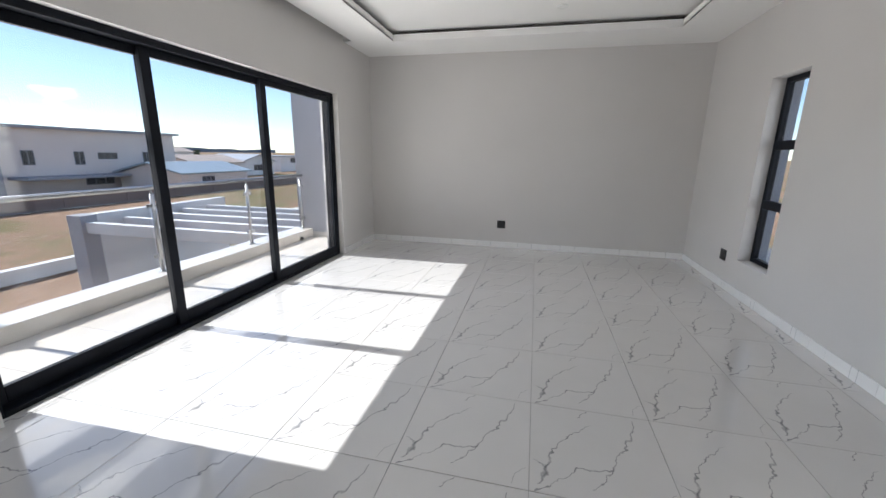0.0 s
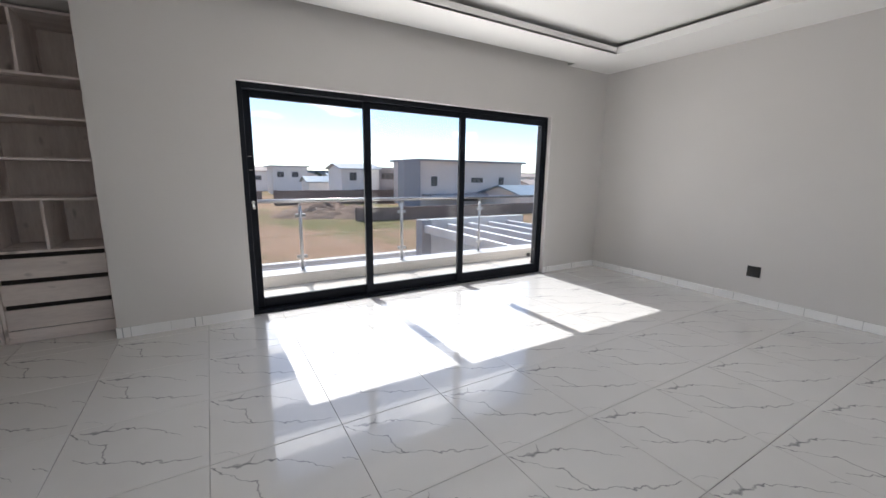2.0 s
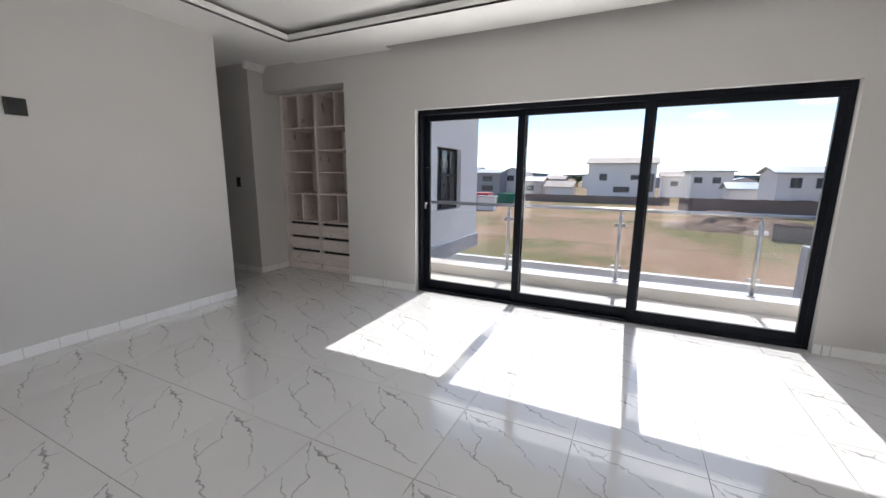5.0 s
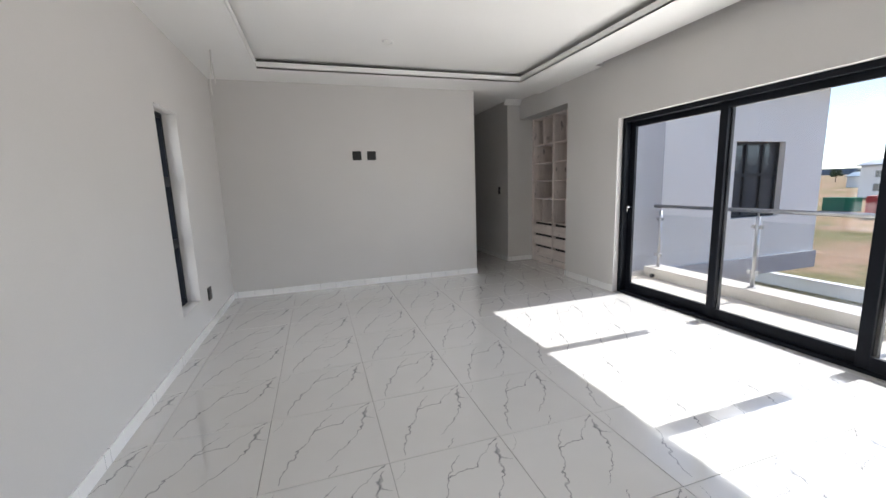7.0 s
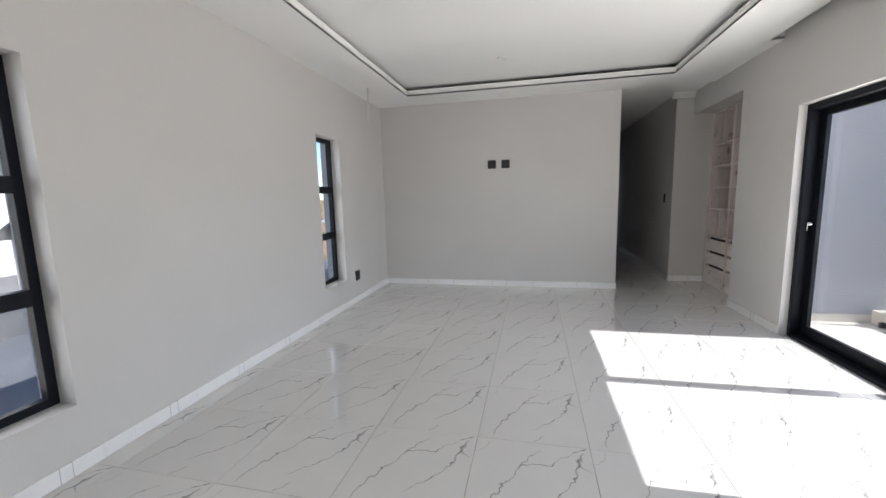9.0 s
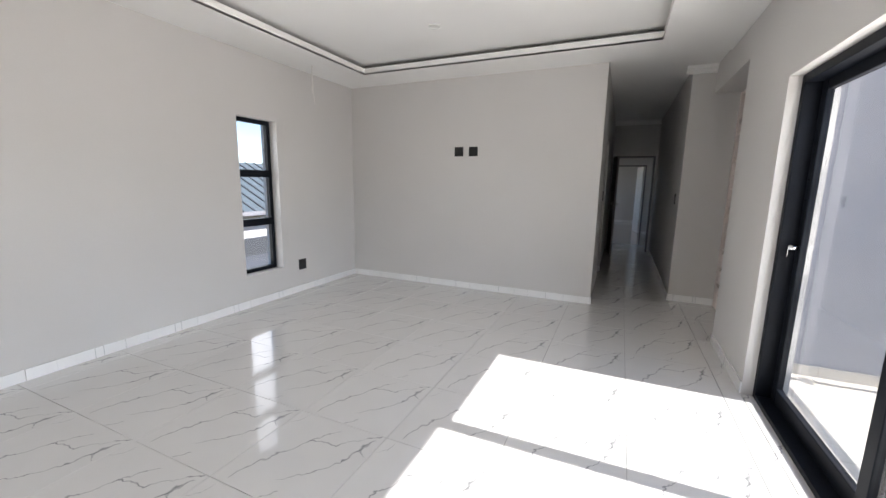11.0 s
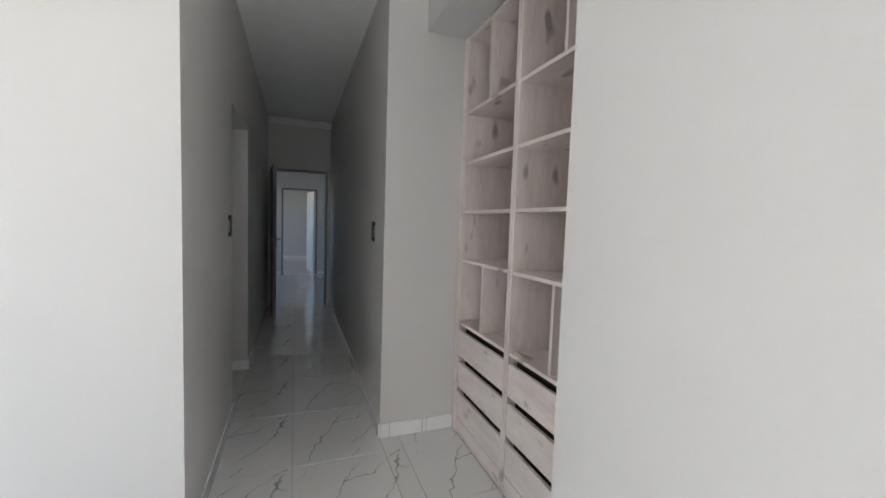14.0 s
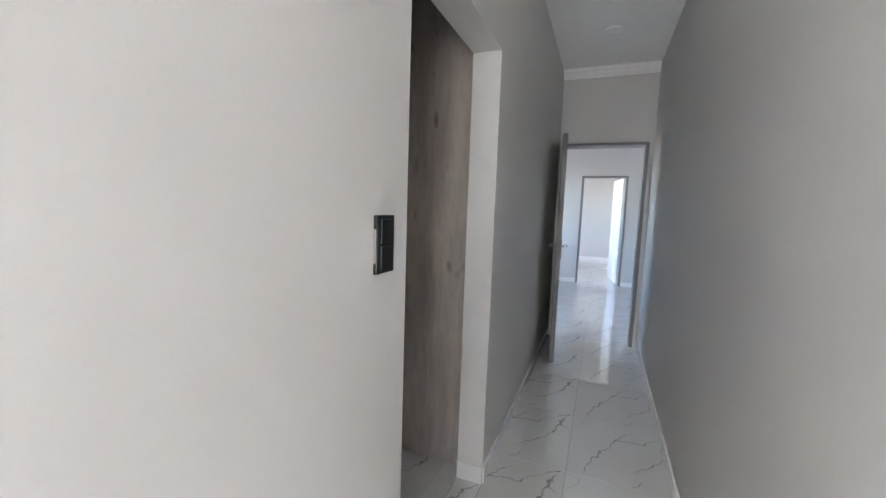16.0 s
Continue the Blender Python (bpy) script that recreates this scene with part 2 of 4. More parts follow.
def mesh_of(name, bm, mat, smooth=False):
    me = bpy.data.meshes.new(name)
    bmesh.ops.recalc_face_normals(bm, faces=bm.faces)
    if smooth:
        for f in bm.faces:
            f.smooth = len(f.verts) == 4
    bm.to_mesh(me)
    bm.free()
    me.materials.append(mat)
    return me


def thing(name, at, label, category, group="", kind=""):
    """An Empty at a thing's base; its parts are given in the world's metres."""
    e = new(name)
    e.location = at
    OFF[e] = Vector(at)
    return tagged(e, label, category, group, kind)


def part(name, bm, mat, parent, label="", smooth=False):
    bmesh.ops.translate(bm, verts=bm.verts, vec=-OFF[parent])
    ob = new(name, mesh_of(name, bm, mat, smooth))
    ob.parent = parent
    OFF[ob] = OFF[parent]
    if label:
        ob["label"] = label
    return ob


def single(name, bm, mat, label, category, kind="", group="", smooth=False):
    """A thing of one mesh, its origin at the middle of its base."""
    lo = Vector([min(v.co[i] for v in bm.verts) for i in range(3)])
    hi = Vector([max(v.co[i] for v in bm.verts) for i in range(3)])
    at = Vector(((lo.x + hi.x) / 2, (lo.y + hi.y) / 2, lo.z))
    bmesh.ops.translate(bm, verts=bm.verts, vec=-at)
    ob = new(name, mesh_of(name, bm, mat, smooth))
    ob.location = at
    OFF[ob] = at
    return tagged(ob, label, category, group, kind)


def structure(name, boxes, mat, label, category, bevel=0.0):
    bm = bmesh.new()
    for b in boxes:
        box(bm, *b, bevel)
    return single(name, bm, mat, label, category, "structure")


# ---- the plan ----
W, E, N, S = -2.33, 2.18, 5.92, -0.41
CEIL, TOP = 2.71, 3.15
PX, CX, PY, CY = -1.234, -2.10, -1.037, -4.965   # corridor's sides, niche's end pier, corridor's end
D0, D1, DH = 1.285, 4.895, 2.062                 # sliding door
NX = -2.57                                       # wardrobe front

structure("wall_west", [(W - 0.25, W, 0.31, D0, 0, TOP), (W - 0.25, W, D1, N + 0.2, 0, TOP), (W - 0.25, W, D0, D1, DH, TOP), (W - 0.25, W, PY, 0.31, 2.43, TOP),
                        (W - 0.25, W, D0, D1, -0.3, -0.012)],
          M_WALL, "warm grey painted plaster wall with the sliding door", "wall")
structure("wall_north", [(W, E, N, N + 0.2, 0, TOP)], M_WALL, "warm grey painted plaster end wall", "wall")
WIN = [("window_1", 3.99, 4.52), ("window_2", 0.985, 1.50)]
WZ0, WZ1 = 0.355, 2.06
structure("wall_east", [(E, E + 0.25, S - 0.15, 0.985, 0, TOP), (E, E + 0.25, 1.50, 3.99, 0, TOP), (E, E + 0.25, 4.52, N + 0.2, 0, TOP)]
          + [(E, E + 0.25, a, b, 0, WZ0) for _, a, b in WIN] + [(E, E + 0.25, a, b, WZ1, TOP) for _, a, b in WIN],
          M_WALL, "warm grey painted plaster wall with two narrow windows", "wall")
O0, O1, OH = -2.44, -1.58, 2.03
structure("wall_south", [(PX, E, S - 0.15, S, 0, TOP), (PX, PX + 0.13, O1, S - 0.15, 0, TOP), (PX, PX + 0.13, O0, O1, OH, TOP), (PX, PX + 0.13, CY - 0.15, O0, 0, TOP)],
          M_WALL, "warm grey painted plaster wall turning into the corridor", "wall")
structure("wall_pier", [(CX - 0.15, CX, CY - 0.15, PY - 0.15, 0, TOP), (-3.2, CX, PY - 0.15, PY, 0, TOP)],
          M_WALL, "warm grey painted plaster corridor wall", "wall")
structure("wall_corridor_end", [(-1.265, PX, CY - 0.15, CY, 0, TOP), (CX, -2.06, CY - 0.15, CY, 0, TOP), (-2.06, -1.265, CY - 0.15, CY, 2.025, TOP)],
          M_WALL, "warm grey painted plaster wall round the corridor's door", "wall")
# side room behind the corridor's opening
structure("wall_niche", [(-3.25, -3.1, PY - 0.15, 0.33, 0, TOP)], M_WALL, "grey plaster wall behind the wardrobe", "wall")
structure("wall_side_room", [(0.9, 1.05, -3.6, S - 0.15, 0, TOP), (PX + 0.13, 0.9, -3.75, -3.6, 0, TOP)],
          M_WALL, "warm grey painted plaster wall of the side room", "wall")
# rooms beyond the corridor
HY, RY = -8.45, -12.5
structure("wall_hall", [(-3.6, -1.30 - 0.78, HY - 0.15, HY, 0, TOP), (-1.30, 0.6, HY - 0.15, HY, 0, TOP), (-2.08, -1.30, HY - 0.15, HY, 2.0, TOP),
                        (-3.75, -3.6, HY - 0.15, CY, 0, TOP), (PX + 0.13, 0.6, CY - 0.15, CY, 0, TOP), (0.6, 0.75, HY - 0.15, HY + 1.1, 0, TOP), (0.6, 0.75, CY - 1.1, CY, 0, TOP),
                        (0.6, 0.75, HY + 1.1, CY - 1.1, 2.2, TOP), (0.6, 0.75, HY + 1.1, CY - 1.1, 0, 0.9), (-3.6, CX - 0.15, CY - 0.15, CY, 0, TOP)],
          M_WALL, "grey painted plaster walls of the hall beyond", "wall")
structure("wall_far_room", [(-3.6, 0.6, RY - 0.15, RY, 0, TOP), (-3.75, -3.6, RY - 0.15, HY - 0.15, 0, TOP), (0.6, 0.75, RY - 0.15, RY + 1.7, 0, TOP), (0.6, 0.75, HY - 0.6, HY - 0.15, 0, TOP),
                            (0.6, 0.75, RY + 1.7, HY - 0.6, 2.1, TOP), (0.6, 0.75, RY + 1.7, HY - 0.6, 0, 0.9)],
          M_WALL, "grey painted plaster walls of the furthest room", "wall")
structure("floor_slab", [(-3.75, 2.43, RY - 0.15, PY, -0.3, -0.012), (W - 0.25, 2.43, PY, N + 0.2, -0.3, -0.012), (-3.2, W - 0.25, PY, 0.31, -0.3, -0.012)], M_GROUT, "grey grout bed under the floor tiles", "floor")

# ceiling: a dropped rim round a raised tray with a cove coloured as dark as its shade, and a slot for curtains above
# the door
TX0, TX1, TY0, TY1 = -1.70, 1.575, 0.12, 5.22
KX, KY0, KY1 = -2.215, 0.99, 5.12
LIP, UP = 0.078, 2.834
structure("ceiling", [(TX1, E, S, N, CEIL, CEIL + 0.02), (KX, TX0, S, N, CEIL, CEIL + 0.02), (TX0, TX1, S, TY0, CEIL, CEIL + 0.02), (TX0, TX1, TY1, N, CEIL, CEIL + 0.02),
                      (W, KX, S, KY0, CEIL, CEIL + 0.02), (W, KX, KY1, N, CEIL, CEIL + 0.02),
                      (TX0 - 0.02, TX0, TY0, TY1, CEIL + 0.003, CEIL + LIP), (TX1, TX1 + 0.02, TY0, TY1, CEIL + 0.003, CEIL + LIP),
                      (TX0 - 0.02, TX1 + 0.02, TY0 - 0.02, TY0, CEIL + 0.003, CEIL + LIP), (TX0 - 0.02, TX1 + 0.02, TY1, TY1 + 0.02, CEIL + 0.003, CEIL + LIP),
                      (KX - 0.001, KX + 0.02, KY0, KY1, CEIL + 0.003, 2.95), (W, KX, KY0 - 0.02, KY0, CEIL + 0.003, 2.95), (W, KX, KY1, KY1 + 0.02, CEIL + 0.003, 2.95), (W, KX, KY0, KY1, 2.95, 2.97),
                      (TX0 - 0.12, TX1 + 0.12, TY0 - 0.12, TY1 + 0.12, UP, UP + 0.02)], M_CEIL, "white plasterboard ceiling with a dropped rim and raised tray", "ceiling")
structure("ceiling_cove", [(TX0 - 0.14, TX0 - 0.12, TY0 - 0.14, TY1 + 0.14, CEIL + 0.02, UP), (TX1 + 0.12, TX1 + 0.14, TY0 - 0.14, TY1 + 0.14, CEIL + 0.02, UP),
                           (TX0 - 0.12, TX1 + 0.12, TY0 - 0.14, TY0 - 0.12, CEIL + 0.02, UP), (TX0 - 0.12, TX1 + 0.12, TY1 + 0.12, TY1 + 0.14, CEIL + 0.02, UP)], M_COVE_SHADE, "cove boards behind the ceiling tray's lip, coloured dark as its shade", "ceiling")
structure("ceiling_corridor", [(CX, PX, CY, S, CEIL + 0.03, CEIL + 0.05), (W, CX, PY, S, CEIL + 0.03, CEIL + 0.05), (-3.2, W - 0.25, PY, 0.33, 2.44, 2.47), (-3.6, 0.6, RY, CY - 0.15, CEIL + 0.03, CEIL + 0.05), (PX + 0.13, 0.9, -3.6, S - 0.15, CEIL + 0.03, CEIL + 0.05)],
          M_CEIL, "white plasterboard corridor ceiling", "ceiling")
structure("roof", [(-3.8, 2.5, RY - 0.2, 0.55, TOP, TOP + 0.2), (W - 0.3, 2.5, 0.55, N + 0.25, TOP, TOP + 0.2)], M_PLASTER_W, "flat white roof slab", "roof")

# ---- sliding door ----
def sliding_door():
    d = thing("door_1", (W - 0.12, (D0 + D1) / 2, 0), "charcoal aluminium sliding door with three tall glass leaves, closed", "door", kind="structure")
    fx0, fx1 = W - 0.20, W - 0.065
    bm = bmesh.new()
    box(bm, fx0, fx1, D0, D0 + 0.045, 0, DH, 0.004)
    box(bm, fx0, fx1, D1 - 0.045, D1, 0, DH, 0.004)
    box(bm, fx0, fx1, D0 + 0.045, D1 - 0.045, DH - 0.05, DH, 0.004)
    box(bm, fx0, fx1, D0 + 0.045, D1 - 0.045, -0.005, 0.03, 0.004)
    part("door_frame", bm, M_ALU, d)
    tracks = (W - 0.167, W - 0.130, W - 0.093)
    spans = ((D0 + 0.035, 2.50), (2.41, 3.64), (3.545, D1 - 0.012))
    for (a, b), x in zip(spans, tracks):
        bm = bmesh.new()
        x0, x1 = x - 0.018, x + 0.018
        st = 0.075
        box(bm, x0, x1, a, a + st, 0.03, DH - 0.05, 0.004)
        box(bm, x0, x1, b - st, b, 0.03, DH - 0.05, 0.004)
        box(bm, x0, x1, a + st, b - st, DH - 0.05 - 0.06, DH - 0.05, 0.004)
        box(bm, x0, x1, a + st, b - st, 0.03, 0.125, 0.004)
        leaf = part("door_leaf", bm, M_ALU, d)
        bm = bmesh.new()
        box(bm, x - 0.003, x + 0.003, a + st - 0.01, b - st + 0.01, 0.12, DH - 0.10)
        part("pane", bm, M_GLASS, leaf, "clear glass pane")
    bm = bmesh.new()
    lx, ly, lz = W - 0.128, D0 + 0.075, 1.04
    tube(bm, (lx - 0.022, ly, lz), (lx + 0.022, ly, lz), 0.016)
    box(bm, lx + 0.018, lx + 0.026, ly - 0.005, ly + 0.005, lz - 0.012, lz + 0.012)
    box(bm, lx + 0.026, lx + 0.030, ly - 0.012, ly + 0.012, lz - 0.06, lz - 0.006, 0.0015)
    part("lock", bm, M_CHROME, d, "chrome lock cylinder with its key", True)
    for z in (1.33, 1.45):
        bm = bmesh.new()
        for dy in (-0.008, 0.008):
            tube(bm, (lx - 0.021, ly + dy, z), (lx - 0.017, ly + dy, z), 0.004, 8)
        part("screw", bm, M_CHROME, d)


sliding_door()


def narrow_window(name, a, b):
    w = thing(name, (E + 0.2, (a + b) / 2, WZ0), "tall narrow window with black aluminium frame and three panes", "window", kind="structure")
    x0, x1 = E + 0.11, E + 0.16
    bm = bmesh.new()
    f = 0.045
    box(bm, x0, x1, a, a + f, WZ0, WZ1, 0.003)
    box(bm, x0, x1, b - f, b, WZ0, WZ1, 0.003)
    box(bm, x0, x1, a + f, b - f, WZ1 - f, WZ1, 0.003)
    box(bm, x0, x1, a + f, b - f, WZ0, WZ0 + f, 0.003)
    bars = (0.925, 1.47)
    for z in bars:
        box(bm, x0 - 0.012, x1, a + f, b - f, z - 0.04, z + 0.04, 0.003)
    fr = part("window_frame", bm, M_ALU, w)
    zs = (WZ0 + f, bars[0] - 0.035, bars[0] + 0.035, bars[1] - 0.035, bars[1] + 0.035, WZ1 - f)
    for i in range(3):
        bm = bmesh.new()
        box(bm, x0 + 0.02, x0 + 0.026, a + f - 0.01, b - f + 0.01, zs[2 * i], zs[2 * i + 1])
        part("pane", bm, M_GLASS, w, "clear glass pane")


for nm, a, b in WIN:
    narrow_window(nm, a, b)


# ---- wardrobe in its niche ----
def wardrobe():
    y0, y1 = PY + 0.004, 0.305
    ym = -0.39
    back, top = -3.08, 2.425
    w = thing("wardrobe", (NX - 0.25, (y0 + y1) / 2, 0), "pale oak open wardrobe with empty shelves and six drawers", "wardrobe")
    t = 0.018
    for a, b in ((y0, y0 + 0.06), (ym - 0.022, ym - 0.002), (ym + 0.002, ym + 0.022), (y1 - 0.045, y1)):
        bm = bmesh.new()
        box(bm, back, NX, a, b, 0, top, 0.0012)
        part("upright", bm, M_OAK, w)
    bm = bmesh.new()
    box(bm, back - 0.012, back, y0, y1, 0, top)
    part("back_panel", bm, M_OAK, w)
    for a, b in ((y0 + 0.06, ym - 0.022), (ym + 0.022, y1 - 0.045)):
        for z in (0.69, 1.08, 1.374, 1.67, 1.968, 2.40):
            bm = bmesh.new()
            box(bm, back, NX - 0.004, a, b, z, z + t, 0.0012)
            part("shelf", bm, M_OAKH, w)
        mid = (a + b) / 2 - 0.012
        for z0, z1 in ((0.69 + t, 1.08), (1.968 + t, 2.40)):
            bm = bmesh.new()
            box(bm, back, NX - 0.012, mid - 0.009, mid + 0.009, z0, z1, 0.0012)
            part("divider", bm, M_OAK, w)
        # solid carcass in near-black, so the drawer gaps' shade is in its colour
        bm = bmesh.new()
        box(bm, back, NX - 0.05, a, b, 0, 0.69)
        part("carcass", bm, M_GAP, w, "carcass behind the drawer fronts, coloured dark as the shade in their gaps")
        bm = bmesh.new()
        box(bm, NX - 0.02, NX - 0.003, a, b, 0, 0.095, 0.0012)
        part("plinth", bm, M_OAKH, w)
        for k in range(3):
            z0 = 0.103 + k * 0.196
            bm = bmesh.new()
            box(bm, NX - 0.02, NX - 0.001, a + 0.003, b - 0.003, z0, z0 + 0.158, 0.0015)
            part("drawer_front", bm, M_OAKH, w)


wardrobe()


# ---- fittings ----
def plate(name, label, category, x0, x1, y0, y1, z0, z1, axis, sgn, kind_, group=""):
    """A black wall plate; axis: the wall's normal, sgn: the side on which the room lies."""
    p = thing(name, ((x0 + x1) / 2, (y0 + y1) / 2, z0), label, category, group)
    bm = bmesh.new()
    box(bm, x0, x1, y0, y1, z0, z1, 0.002)
    part("cover", bm, M_BLACK, p)
    cx, cy, cz = (x0 + x1) / 2, (y0 + y1) / 2, (z0 + z1) / 2
    if kind_ == "socket":
        for dz in (-0.028, 0.028):
            bm = bmesh.new()
            if axis == "y":
                yy = y1 if sgn > 0 else y0
                box(bm, cx - 0.04, cx + 0.04, yy - 0.001, yy + 0.003 * sgn, cz + dz - 0.022, cz + dz + 0.022, 0.001)
            else:
                xx = x1 if sgn > 0 else x0
                box(bm, xx - 0.001 * sgn, xx + 0.003 * sgn, cy - 0.04, cy + 0.04, cz + dz - 0.022, cz + dz + 0.022, 0.001)
            part("insert", bm, M_BLACK, p)
    else:
        for dz in (-0.03, 0.03):
            bm = bmesh.new()
            xx = x1 if sgn > 0 else x0
            box(bm, xx - 0.001 * sgn, xx + 0.003 * sgn, cy - 0.022, cy + 0.022, cz + dz - 0.026, cz + dz + 0.026, 0.001)
            part("rocker", bm, M_BLACK, p)
        bm = bmesh.new()
        box(bm, x0 + 0.002, x1 - 0.002, y1, y1 + 0.0015, z0 + 0.025, z1 - 0.03)
        part("edge_strip", bm, M_CHROME, p, "bright metal strip along the plate's edge")
    return p


SOCK = "black plastic double wall socket, square"
for x in (0.235, 0.432):
    plate("wall_socket", "square black plastic plate high on the grey wall", "socket", x, x + 0.118, S, S + 0.01, 1.742, 1.86, "y", 1, "socket", "television sockets")
plate("wall_socket", SOCK, "socket", -0.36, -0.24, N - 0.01, N, 0.29, 0.405, "y", -1, "socket")
plate("wall_socket", SOCK, "socket", E - 0.01, E, 0.62, 0.74, 0.285, 0.415, "x", -1, "socket")
plate("wall_socket", SOCK, "socket", E - 0.01, E, 4.75, 4.87, 0.285, 0.40, "x", -1, "socket")
plate("light_switch", "black plastic light switch beside the corridor opening", "switch", PX - 0.01, PX, -1.50, -1.425, 1.19, 1.32, "x", -1, "switch")
plate("light_switch", "black plastic light switch on the corridor wall", "switch", CX, CX + 0.01, -1.40, -1.325, 1.18, 1.31, "x", 1, "switch")


def downlight(x, y, z):
    d = thing("downlight", (x, y, z - 0.012), "small round white ceiling downlight, off", "lamp", "ceiling downlights")
    bm = bmesh.new()
    bmesh.ops.create_cone(bm, cap_ends=False, segments=32, radius1=0.052, radius2=0.06, depth=0.012, matrix=Matrix.Translation((x, y, z - 0.006)))
    bmesh.ops.create_cone(bm, cap_ends=False, segments=32, radius1=0.052, radius2=0.04, depth=0.010, matrix=Matrix.Translation((x, y, z - 0.007)))
    part("ring", bm, M_LAMP, d, smooth=True)
    bm = bmesh.new()
    bmesh.ops.create_cone(bm, cap_ends=True, segments=32, radius1=0.041, radius2=0.041, depth=0.004, matrix=Matrix.Translation((x, y, z - 0.004)))
    part("lens", bm, M_LAMP, d)


for x, y, z in ((0.24, 0.88, UP), (0.30, 4.75, UP), (-1.67, -4.1, CEIL + 0.03)):
    downlight(x, y, z)


def cable(name, pts, r, mat, parent):
    cu = bpy.data.curves.new(name, "CURVE")
    cu.dimensions, cu.bevel_depth, cu.bevel_resolution = "3D", r, 2
    sp = cu.splines.new("NURBS")
    sp.points.add(len(pts) - 1)
    for p, q in zip(sp.points, pts):
        p.co = (*(Vector(q) - OFF[parent]), 1)
    sp.use_endpoint_u, sp.order_u = True, 3
    cu.materials.append(mat)
    ob = new(name, cu)
    ob.parent = parent
    return ob


wire = thing("ceiling_cable", (1.91, 0.67, 2.31), "loose white cable ends hanging from the ceiling", "cable")
cable("strand", [(1.91, 0.67, CEIL + 0.01), (1.912, 0.668, 2.62), (1.93, 0.64, 2.52), (1.955, 0.61, 2.42), (1.95, 0.60, 2.31)], 0.006, M_WIRE, wire)
cable("strand", [(1.905, 0.672, CEIL + 0.01), (1.908, 0.675, 2.60), (1.90, 0.69, 2.52), (1.89, 0.70, 2.40)], 0.006, M_WIRE, wire)


# ---- cornice pieces ----
def cornice(name, x0, x1, y):
    bm = bmesh.new()
    z = CEIL + 0.03
    for dy, z0, z1 in ((0.075, z - 0.03, z), (0.05, z - 0.06, z - 0.028), (0.03, z - 0.085, z - 0.058)):
        box(bm, x0, x1, y, y + dy, z0, z1, 0.006)
    single(name, bm, M_CEIL, "white moulded plaster cornice under the ceiling", "cornice", "structure")


cornice("trim_cornice_1", CX + 0.002, PX - 0.002, CY)
cornice("trim_cornice_2", W + 0.002, CX + 0.07, PY)


# ---- corridor doors ----
def lever(parent, x, y, z, sx, along, turn=None):
    bm = bmesh.new()
    tube(bm, (x, y, z), (x + sx * 0.05, y, z), 0.011)
    tube(bm, (x + sx * 0.045, y, z), (x + sx * 0.045, y + along * 0.12, z), 0.011)
    box(bm, x, x + sx * 0.008, y - 0.022, y + 0.022, z - 0.11, z + 0.05, 0.003)
    if turn:
        turn(bm)
    part("handle", bm, M_CHROME, parent, "chrome lever handle", True)


dd = thing("door_2", (-1.37, CY + 0.4, 0.01), "dark brown timber door standing open against the corridor wall", "door", kind="structure")
bm = bmesh.new()
box(bm, -1.30, -1.26, CY + 0.03, CY + 0.82, 0.012, 1.985, 0.003)


def swung(bm):
    """Swings the corridor door a little off the wall, round its hinges."""
    bmesh.ops.rotate(bm, verts=bm.verts, cent=(-1.28, CY + 0.03, 0), matrix=Matrix.Rotation(radians(6.0), 3, "Z"))


swung(bm)
leaf = part("door_leaf", bm, M_DARKWOOD, dd)
lever(leaf, -1.30, CY + 0.76, 1.04, -1, -1, swung)
lever(leaf, -1.26, CY + 0.76, 1.04, 1, -1, swung)
bm = bmesh.new()
box(bm, -1.299, -1.261, CY + 0.821, CY + 0.824, 0.014, 1.983)
swung(bm)
part("edge_band", bm, M_FRAMEGREY, leaf, "pale grey edge of the door")
bm = bmesh.new()
for a, b in ((-1.265, -1.29), (-2.025, -2.06)):
    box(bm, a, b, CY - 0.16, CY + 0.012, 0, 2.025, 0.004)
box(bm, -2.025, -1.29, CY - 0.16, CY + 0.012, 1.995, 2.025, 0.004)
part("door_frame", bm, M_FRAMEGREY, dd, "grey painted steel door frame")
bm = bmesh.new()
box(bm, -2.026, -2.020, CY - 0.10, CY - 0.02, 1.0, 1.12, 0.002)
part("striker_plate", bm, M_CHROME, dd, "chrome striker plate")


def ajar(bm):
    """Swings the far door a little off the wall, round its hinges."""
    bmesh.ops.rotate(bm, verts=bm.verts, cent=(-2.045, HY - 0.16, 0), matrix=Matrix.Rotation(radians(10), 3, "Z"))


d3 = thing("door_3", (-2.03, HY - 0.55, 0.01), "white panelled door standing open in the far doorway", "door", kind="structure")
bm = bmesh.new()
box(bm, -2.045, -2.005, HY - 0.95, HY - 0.16, 0.012, 1.97, 0.003)
ajar(bm)
lf = part("door_leaf", bm, M_WHITEDOOR, d3)
for i in range(2):
    for z0, z1 in ((0.15, 0.55), (0.65, 1.15), (1.25, 1.80)):
        bm = bmesh.new()
        y0 = HY - 0.90 + i * 0.37
        box(bm, -2.006, -1.997, y0, y0 + 0.30, z0, z1, 0.006)
        ajar(bm)
        part("panel", bm, M_WHITEDOOR, lf)
lever(lf, -2.005, HY - 0.89, 1.02, 1, 1, ajar)
bm = bmesh.new()
for a, b in ((-1.30, -1.335), (-2.045, -2.08)):
    box(bm, a, b, HY - 0.16, HY + 0.012, 0, 2.0, 0.004)
box(bm, -2.08, -1.30, HY - 0.16, HY + 0.012, 1.968, 2.0, 0.004)
part("door_frame", bm, M_FRAMEGREY, d3, "grey painted steel door frame")

